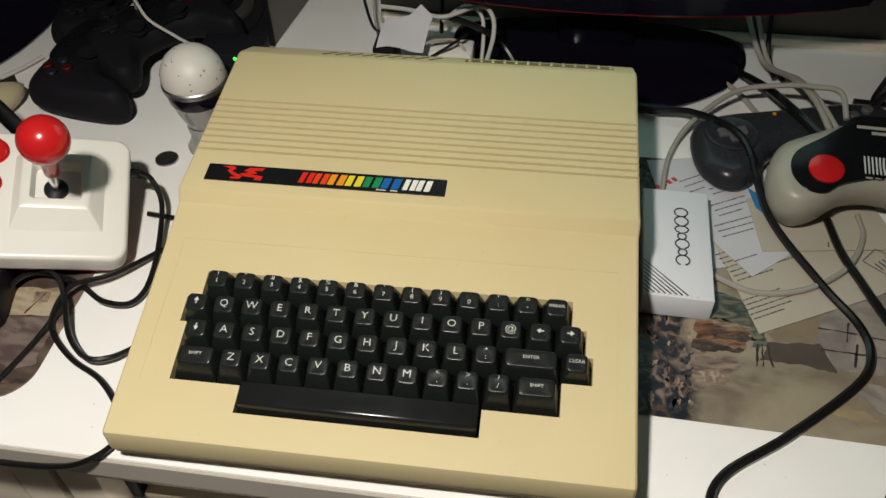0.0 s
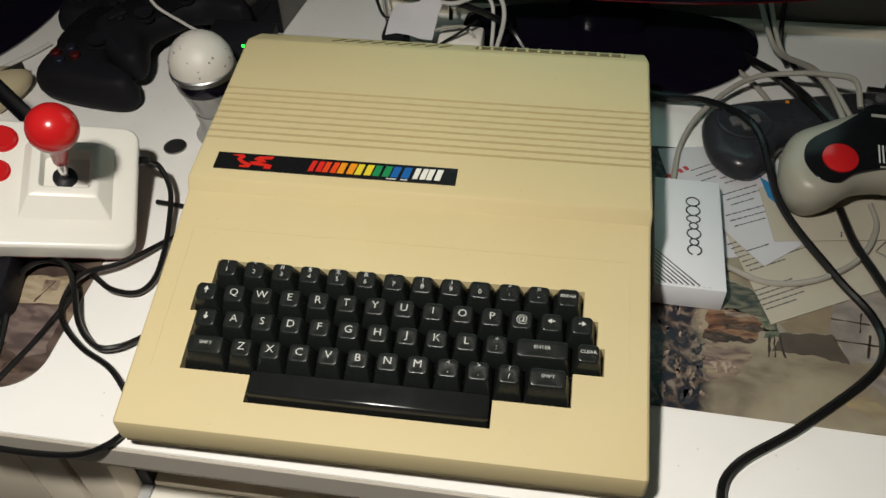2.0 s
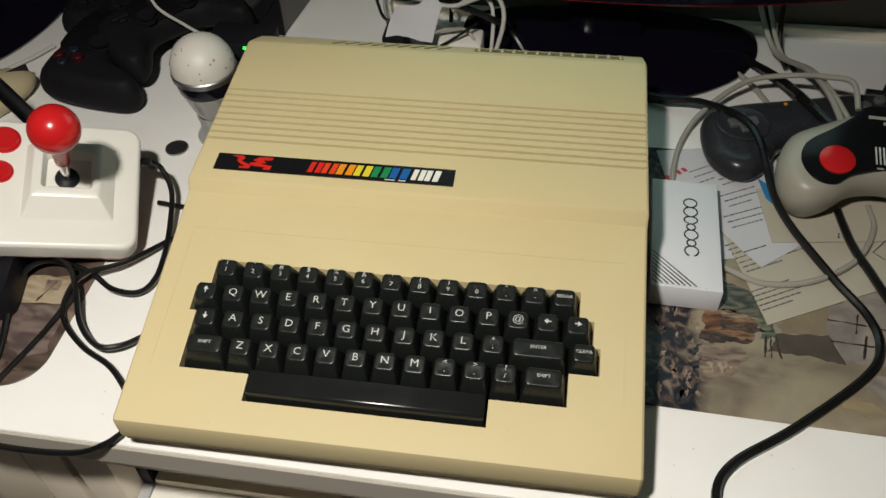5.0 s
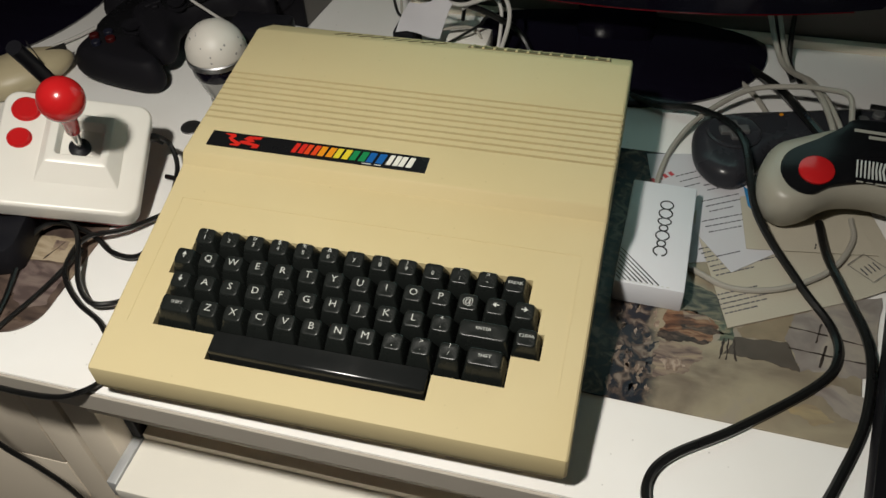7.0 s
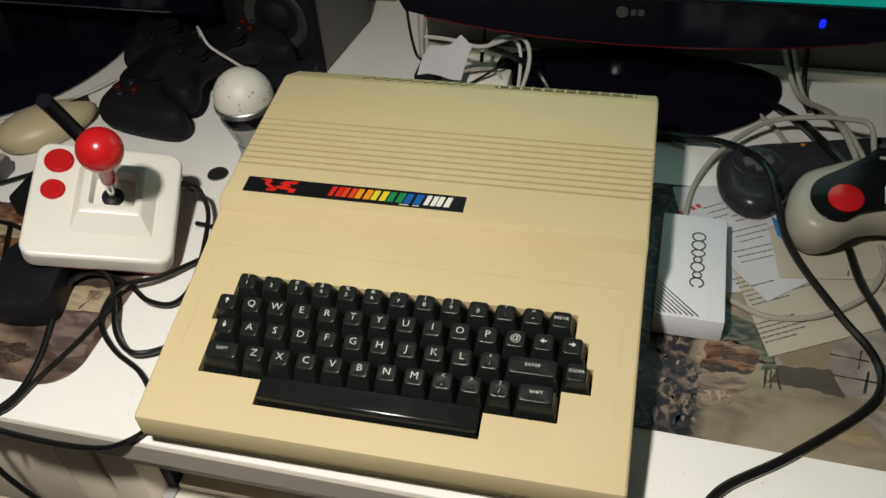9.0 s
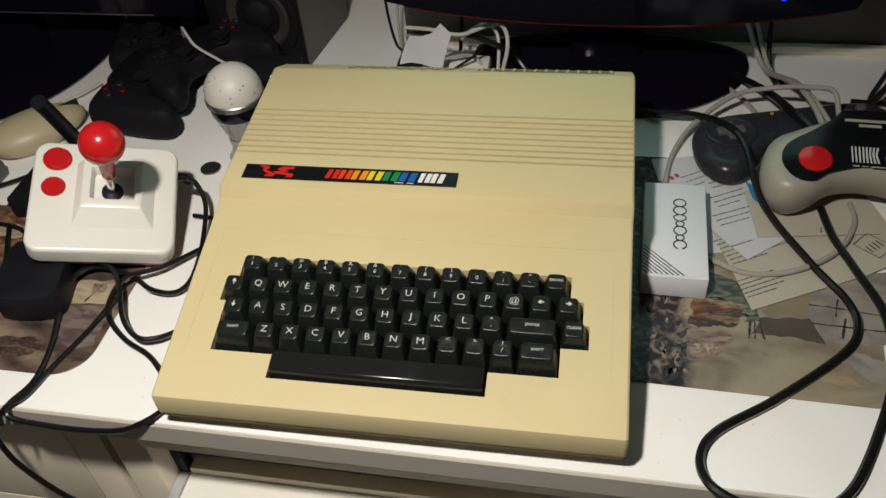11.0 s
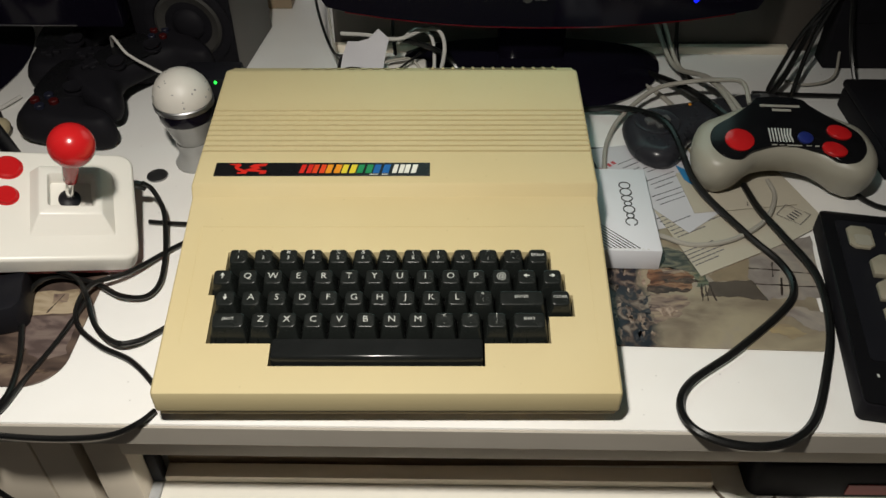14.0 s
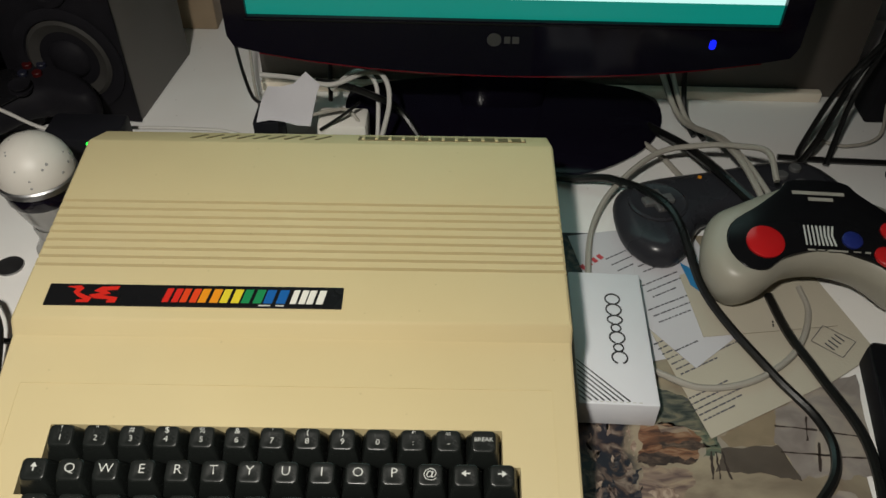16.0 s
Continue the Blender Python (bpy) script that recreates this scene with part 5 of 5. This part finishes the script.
for i in range(5):
    kx, ky = -0.0707 + i * 0.0335, 0.0738
    k_ = part("pad_key", slab(octagon(kx, ky, 0.0105, 0.0145, 0.0045), 0.0229, 0.0262, 0.0010), KEYPAD_GREY, kp)
    part("key_dish", slab(octagon(kx + 0.001, ky - 0.005, 0.0070, 0.0070, 0.002), 0.0263, 0.0267), PAD_GREY, k_, "paler worn face")
for j in range(4):
    y1 = 0.0500 - j * 0.0285
    k_ = part("wide_key", slab([(-0.0690, y1 - 0.0262), (0.086, y1 - 0.0262), (0.086, y1), (-0.0600, y1), (-0.0690, y1 - 0.0080)], 0.0229, 0.0285 - 0.0012 * j, 0.0012), KEYPAD_GREY, kp, "wide cream bar")
    part("key_dish", slab(round_rect(-0.054, 0.080, y1 - 0.0215, y1 - 0.0085, 0.003), 0.0286 - 0.0012 * j, 0.0289 - 0.0012 * j), PAD_GREY, k_, "paler worn face")
part("light", box(-0.086, -0.0845, -0.0865, -0.0835, 0.0221, 0.0226), LEGEND, kp)

# ---- tangle behind the computer ----
pl = thing("plug_adapter", pose(-0.04, 0.715, T), "white plug adapter lying among leads", "adapter")
part("case", box(-0.052, -0.008, 0.697, 0.728, T, T + 0.040, 0.004), WHITE_PL, pl, at_world=True)
for k_ in range(3):
    part("seam", box(-0.050, -0.010, 0.6962, 0.6970, T + 0.012 + k_ * 0.008, T + 0.0135 + k_ * 0.008), CABLE_BG, pl, at_world=True)
bl2 = thing("black_plug", pose(-0.10, 0.700, T), "black plug beside the torn paper", "plug")
part("case", box(-0.106, -0.083, 0.692, 0.722, T, T + 0.046, 0.003), BLACK, bl2, at_world=True)
bm = bmesh.new()
g_ = [[bm.verts.new((-0.101 + 0.046 * i / 4 + 0.006 * j / 4, 0.690 + 0.032 * j / 4, T + 0.047 + 0.018 * j / 4 + 0.003 * math.sin(i * 1.3 + j))) for i in range(5)] for j in range(5)]
for j in range(4):
    for i in range(4):
        bm.faces.new((g_[j][i], g_[j][i + 1], g_[j + 1][i + 1], g_[j + 1][i]))
bm.verts.ensure_lookup_table()
for v in g_[4]:
    v.co.z += 0.010 if v is g_[4][3] else 0.0
r_ = bmesh.ops.extrude_face_region(bm, geom=list(bm.faces))
bmesh.ops.translate(bm, vec=(0, 0, 0.0004), verts=[q for q in r_["geom"] if isinstance(q, bmesh.types.BMVert)])
solo("torn_paper", bm, PAPER_WH, "torn piece of white paper on a black plug", "paper", "papers")


def lead_thing(name, pts, r, m, label):
    return solo(name, tube(pts, r), m, label, "cable", "cables")


D = T + 0.004
lead_thing("white_lead", [(-0.105, 0.742, D + 0.058), (-0.075, 0.735, D + 0.060), (-0.040, 0.722, D + 0.062), (-0.012, 0.735, D + 0.066), (0.006, 0.722, D + 0.072), (0.012, 0.705, D + 0.055), (0.000, 0.688, D + 0.010)], 0.0022, CABLE_WH, "white lead looped behind the computer")
lead_thing("white_lead", [(-0.040, 0.724, D + 0.056), (-0.020, 0.745, D + 0.062), (-0.002, 0.735, D + 0.055), (0.0, 0.710, D + 0.020), (-0.004, 0.690, D)], 0.0020, CABLE_WH, "white lead hanging down by the adapter")
lead_thing("black_lead", [(-0.055, 0.738, D + 0.055), (-0.030, 0.732, D + 0.055), (0.000, 0.722, D + 0.050), (0.02, 0.73, D + 0.030), (0.05, 0.70, D)], 0.0032, RUBBER, "black lead over the white adapter")
lead_thing("black_lead", [(-0.148, 0.905, 1.02), (-0.146, 0.86, 0.92), (-0.140, 0.80, 0.835), (-0.118, 0.745, 0.792), (-0.095, 0.715, 0.798)], 0.0016, RUBBER, "thin black lead hanging to a plug")
lead_thing("grey_lead", [(-0.122, 0.88, 0.96), (-0.126, 0.84, 0.87), (-0.124, 0.79, 0.81), (-0.110, 0.742, 0.775), (-0.090, 0.724, 0.770)], 0.0014, CABLE_BG, "thin grey lead hanging to a plug")
lead_thing("black_lead", [(-0.042, 0.818, 0.93), (-0.046, 0.814, 0.86), (-0.050, 0.790, 0.80), (-0.045, 0.745, 0.785)], 0.0022, RUBBER, "black lead behind the adapter")

lead_thing("grey_lead", [(-0.058, 0.700, D + 0.044), (-0.040, 0.706, D + 0.046), (-0.024, 0.712, D + 0.042), (-0.010, 0.700, D + 0.030)], 0.0016, CABLE_BG, "thin grey lead across the adapter")
lead_thing("black_lead", [(-0.048, 0.694, D + 0.034), (-0.030, 0.700, D + 0.044), (-0.014, 0.714, D + 0.050)], 0.0014, RUBBER, "thin black lead crossing the adapter")

# ---- cables on the right ----
lead_thing("thick_black_cable", [(0.128, 0.690, D + 0.004), (0.166, 0.673, D + 0.004), (0.205, 0.660, D + 0.014), (0.240, 0.602, D + 0.032), (0.257, 0.530, D + 0.012), (0.290, 0.466, D + 0.004), (0.313, 0.430, D), (0.316, 0.401, D), (0.300, 0.373, D), (0.248, 0.326, D), (0.207, 0.295, D), (0.194, 0.273, D), (0.198, 0.252, D + 0.001), (0.218, 0.240, D), (0.245, 0.237, D - 0.001), (0.270, 0.243, D), (0.290, 0.261, D + 0.001), (0.312, 0.304, D), (0.331, 0.354, D + 0.001), (0.336, 0.409, D + 0.006), (0.322, 0.462, D + 0.006), (0.312, 0.500, D + 0.004), (0.308, 0.540, D + 0.002)], 0.0034, RUBBER, "thick black cable looping over the desk's front edge")
lead_thing("beige_cable", [(0.330, 0.635, D + 0.036), (0.327, 0.660, D + 0.046), (0.310, 0.676, D + 0.040), (0.285, 0.690, D + 0.030), (0.245, 0.690, D + 0.020), (0.205, 0.655, D + 0.008), (0.185, 0.618, D), (0.176, 0.572, D), (0.174, 0.530, D - 0.003)], 0.0026, CABLE_BG, "beige cable curving from the grey game pad")
lead_thing("beige_cable", [(0.200, 0.475, D - 0.001), (0.216, 0.463, D + 0.001), (0.242, 0.453, D), (0.278, 0.459, D + 0.002), (0.314, 0.486, D + 0.002), (0.333, 0.522, D + 0.002), (0.334, 0.550, D + 0.001)], 0.0024, CABLE_BG, "beige cable lying across the papers")
lead_thing("beige_cable", [(0.250, 0.814, D + 0.070), (0.262, 0.800, D + 0.040), (0.280, 0.760, D + 0.010), (0.298, 0.705, D + 0.028), (0.310, 0.665, D + 0.032), (0.322, 0.620, D + 0.022), (0.330, 0.585, D + 0.020)], 0.0028, CABLE_BG, "beige cable hanging down behind the game pad")
lead_thing("beige_cable", [(0.256, 0.812, D + 0.080), (0.270, 0.796, D + 0.044), (0.286, 0.756, D + 0.010), (0.303, 0.703, D + 0.028), (0.316, 0.664, D + 0.030), (0.330, 0.622, D + 0.022), (0.338, 0.59, D + 0.020)], 0.0024, CABLE_BG, "beige cable running beside another one")
lead_thing("black_lead", [(0.282, 0.816, 0.95), (0.284, 0.810, 0.84), (0.288, 0.780, 0.762), (0.300, 0.740, D)], 0.0026, RUBBER, "black lead hanging by the back board")
lead_thing("black_lead", [(0.264, 0.816, 0.95), (0.266, 0.812, 0.85), (0.274, 0.790, 0.775), (0.292, 0.745, D)], 0.0026, RUBBER, "black lead hanging by the back board")
lead_thing("thick_black_cable", [(0.235, 0.775, D), (0.255, 0.752, D + 0.002), (0.276, 0.708, D + 0.014), (0.290, 0.660, D + 0.026), (0.312, 0.620, D + 0.024)], 0.0042, RUBBER, "thick black cable over the smoky game pad")
lead_thing("beige_cable", [(0.222, 0.766, D - 0.001), (0.236, 0.744, D - 0.001), (0.255, 0.715, D), (0.268, 0.685, D), (0.275, 0.655, D + 0.006)], 0.0026, CABLE_BG, "beige cable beside the monitor's base")
lead_thing("black_lead", [(0.560, 0.768, 1.15), (0.520, 0.768, 1.02), (0.474, 0.766, 0.905), (0.430, 0.760, 0.820), (0.392, 0.715, 0.775), (0.368, 0.692, D), (0.366, 0.672, D + 0.004)], 0.0032, RUBBER, "black lead falling from the shelf")
lead_thing("black_lead", [(0.58, 0.766, 1.12), (0.515, 0.766, 0.97), (0.460, 0.764, 0.875), (0.418, 0.757, 0.81), (0.385, 0.725, D + 0.010), (0.378, 0.712, D)], 0.0026, RUBBER, "black lead falling from the shelf")
lead_thing("black_lead", [(0.362, 0.716, D), (0.400, 0.713, D), (0.450, 0.711, D), (0.530, 0.708, D)], 0.0028, RUBBER, "black lead lying along the desk")
lead_thing("black_lead", [(0.540, 0.770, 1.15), (0.500, 0.770, 1.00), (0.466, 0.768, 0.90), (0.444, 0.762, 0.84), (0.424, 0.745, 0.795), (0.402, 0.705, D)], 0.0026, RUBBER, "black lead hanging to the desk")
lead_thing("black_lead", [(0.400, 0.770, 1.15), (0.425, 0.770, 1.00), (0.450, 0.768, 0.90), (0.462, 0.762, 0.85), (0.472, 0.745, 0.795), (0.480, 0.714, D)], 0.0030, RUBBER, "black lead hanging to the desk")
lead_thing("black_lead", [(0.395, 0.560, D + 0.010), (0.420, 0.520, D), (0.450, 0.505, D), (0.52, 0.50, D)], 0.0026, RUBBER, "black lead coming out from under the game pad")
lead_thing("beige_cable", [(0.405, 0.745, D), (0.430, 0.735, D), (0.462, 0.745, D + 0.004), (0.475, 0.775, D + 0.020)], 0.0016, CABLE_BG, "thin beige lead in a curl")
lead_thing("yellow_lead", [(0.52, 0.79, 0.955), (0.495, 0.782, 0.905), (0.470, 0.788, 0.890), (0.440, 0.795, 0.895)], 0.0026, mat("yellow_lead_plastic", (0.50, 0.33, 0.04), 0.4), "yellow lead in the tangle")
bc = thing("black_case", pose(0.54, 0.63, T), "black plastic equipment case among the cables", "case")
part("body", box(0.452, 0.63, 0.556, 0.698, T, T + 0.024, 0.003), PAD_BLACK, bc, at_world=True)
part("lid", box(0.4505, 0.6315, 0.5545, 0.6995, T + 0.0244, T + 0.034, 0.004), PAD_BLACK, bc, at_world=True)
cab = thing("computer_tower", pose(0.60, 0.79, T), "dark computer case standing on the desk", "computer case")
part("case", box(0.462, 0.74, 0.778, 0.81, T + 0.0, T + 0.42, 0.003), PAD_BLACK, cab, at_world=True)
part("side_grille", box(0.48, 0.72, 0.7765, 0.7778, T + 0.06, T + 0.36), PAD_BLACK, cab, at_world=True)

# ---- cables on the left ----
lead_thing("black_cable", [(-0.262, 0.490, D + 0.038), (-0.256, 0.493, D + 0.028), (-0.245, 0.479, D + 0.016), (-0.237, 0.450, D + 0.008), (-0.231, 0.421, D + 0.004), (-0.229, 0.394, D + 0.002), (-0.237, 0.379, D + 0.002), (-0.257, 0.378, D + 0.004), (-0.277, 0.389, D + 0.005), (-0.295, 0.395, D + 0.006), (-0.317, 0.396, D + 0.009), (-0.331, 0.386, D + 0.008), (-0.333, 0.362, D + 0.004), (-0.318, 0.312, D), (-0.313, 0.276, D), (-0.320, 0.252, D + 0.001), (-0.318, 0.2445, D - 0.004), (-0.30, 0.2435, D - 0.008), (-0.26, 0.2435, D - 0.010), (-0.226, 0.2445, D - 0.006), (-0.205, 0.2495, D + 0.002), (-0.197, 0.262, D)], 0.0023, RUBBER, "black joystick cable hanging over the desk's edge")
lead_thing("black_cable", [(-0.205, 0.462, D), (-0.227, 0.446, D), (-0.257, 0.405, D + 0.006), (-0.282, 0.385, D + 0.010), (-0.289, 0.363, D + 0.004), (-0.282, 0.345, D), (-0.258, 0.325, D), (-0.229, 0.310, D), (-0.205, 0.287, D), (-0.196, 0.272, D - 0.001)], 0.0023, RUBBER, "black cable coming from the computer's side")
lead_thing("black_cable", [(-0.198, 0.360, D), (-0.216, 0.341, D), (-0.228, 0.326, D + 0.005), (-0.244, 0.323, D + 0.007), (-0.266, 0.342, D + 0.006), (-0.281, 0.370, D + 0.012), (-0.296, 0.389, D + 0.014), (-0.320, 0.398, D + 0.016)], 0.0023, RUBBER, "black cable looping beside the joystick")
lead_thing("black_cable", [(-0.284, 0.376, D + 0.004), (-0.294, 0.332, D), (-0.306, 0.288, D), (-0.312, 0.262, D), (-0.320, 0.250, D + 0.002), (-0.326, 0.2445, D - 0.006), (-0.328, 0.243, D - 0.014)], 0.0020, RUBBER, "black cable lying over the mat")
lead_thing("black_cable", [(-0.440, 0.450, D), (-0.400, 0.372, D), (-0.366, 0.290, D), (-0.349, 0.254, D + 0.001), (-0.346, 0.2455, D - 0.006), (-0.344, 0.2435, D - 0.030), (-0.337, 0.240, 0.690), (-0.315, 0.238, 0.655), (-0.290, 0.238, 0.628), (-0.275, 0.240, 0.590), (-0.268, 0.242, 0.52), (-0.262, 0.244, 0.35), (-0.255, 0.2445, 0.02)], 0.0023, RUBBER, "black cable hanging down over the desk's front")
lead_thing("black_cable", [(-0.262, 0.480, D), (-0.228, 0.477, D), (-0.196, 0.478, D)], 0.0022, RUBBER, "short black cable into the computer's side")
lead_thing("black_cable", [(-0.47, 0.452, D), (-0.436, 0.448, D), (-0.416, 0.440, D), (-0.388, 0.418, D + 0.004), (-0.376, 0.404, D + 0.010)], 0.0023, RUBBER, "black cable to the mains adapter")
lead_thing("black_cable", [(-0.60, 0.50, D), (-0.52, 0.49, D), (-0.47, 0.517, D), (-0.448, 0.545, D)], 0.0023, RUBBER, "black cable across the brown mat")
lead_thing("white_lead", [(-0.60, 0.585, D - 0.001), (-0.552, 0.604, D - 0.001), (-0.512, 0.637, D), (-0.485, 0.672, D), (-0.470, 0.700, D)], 0.0022, CABLE_WH, "white lead along the dark monitor's base")
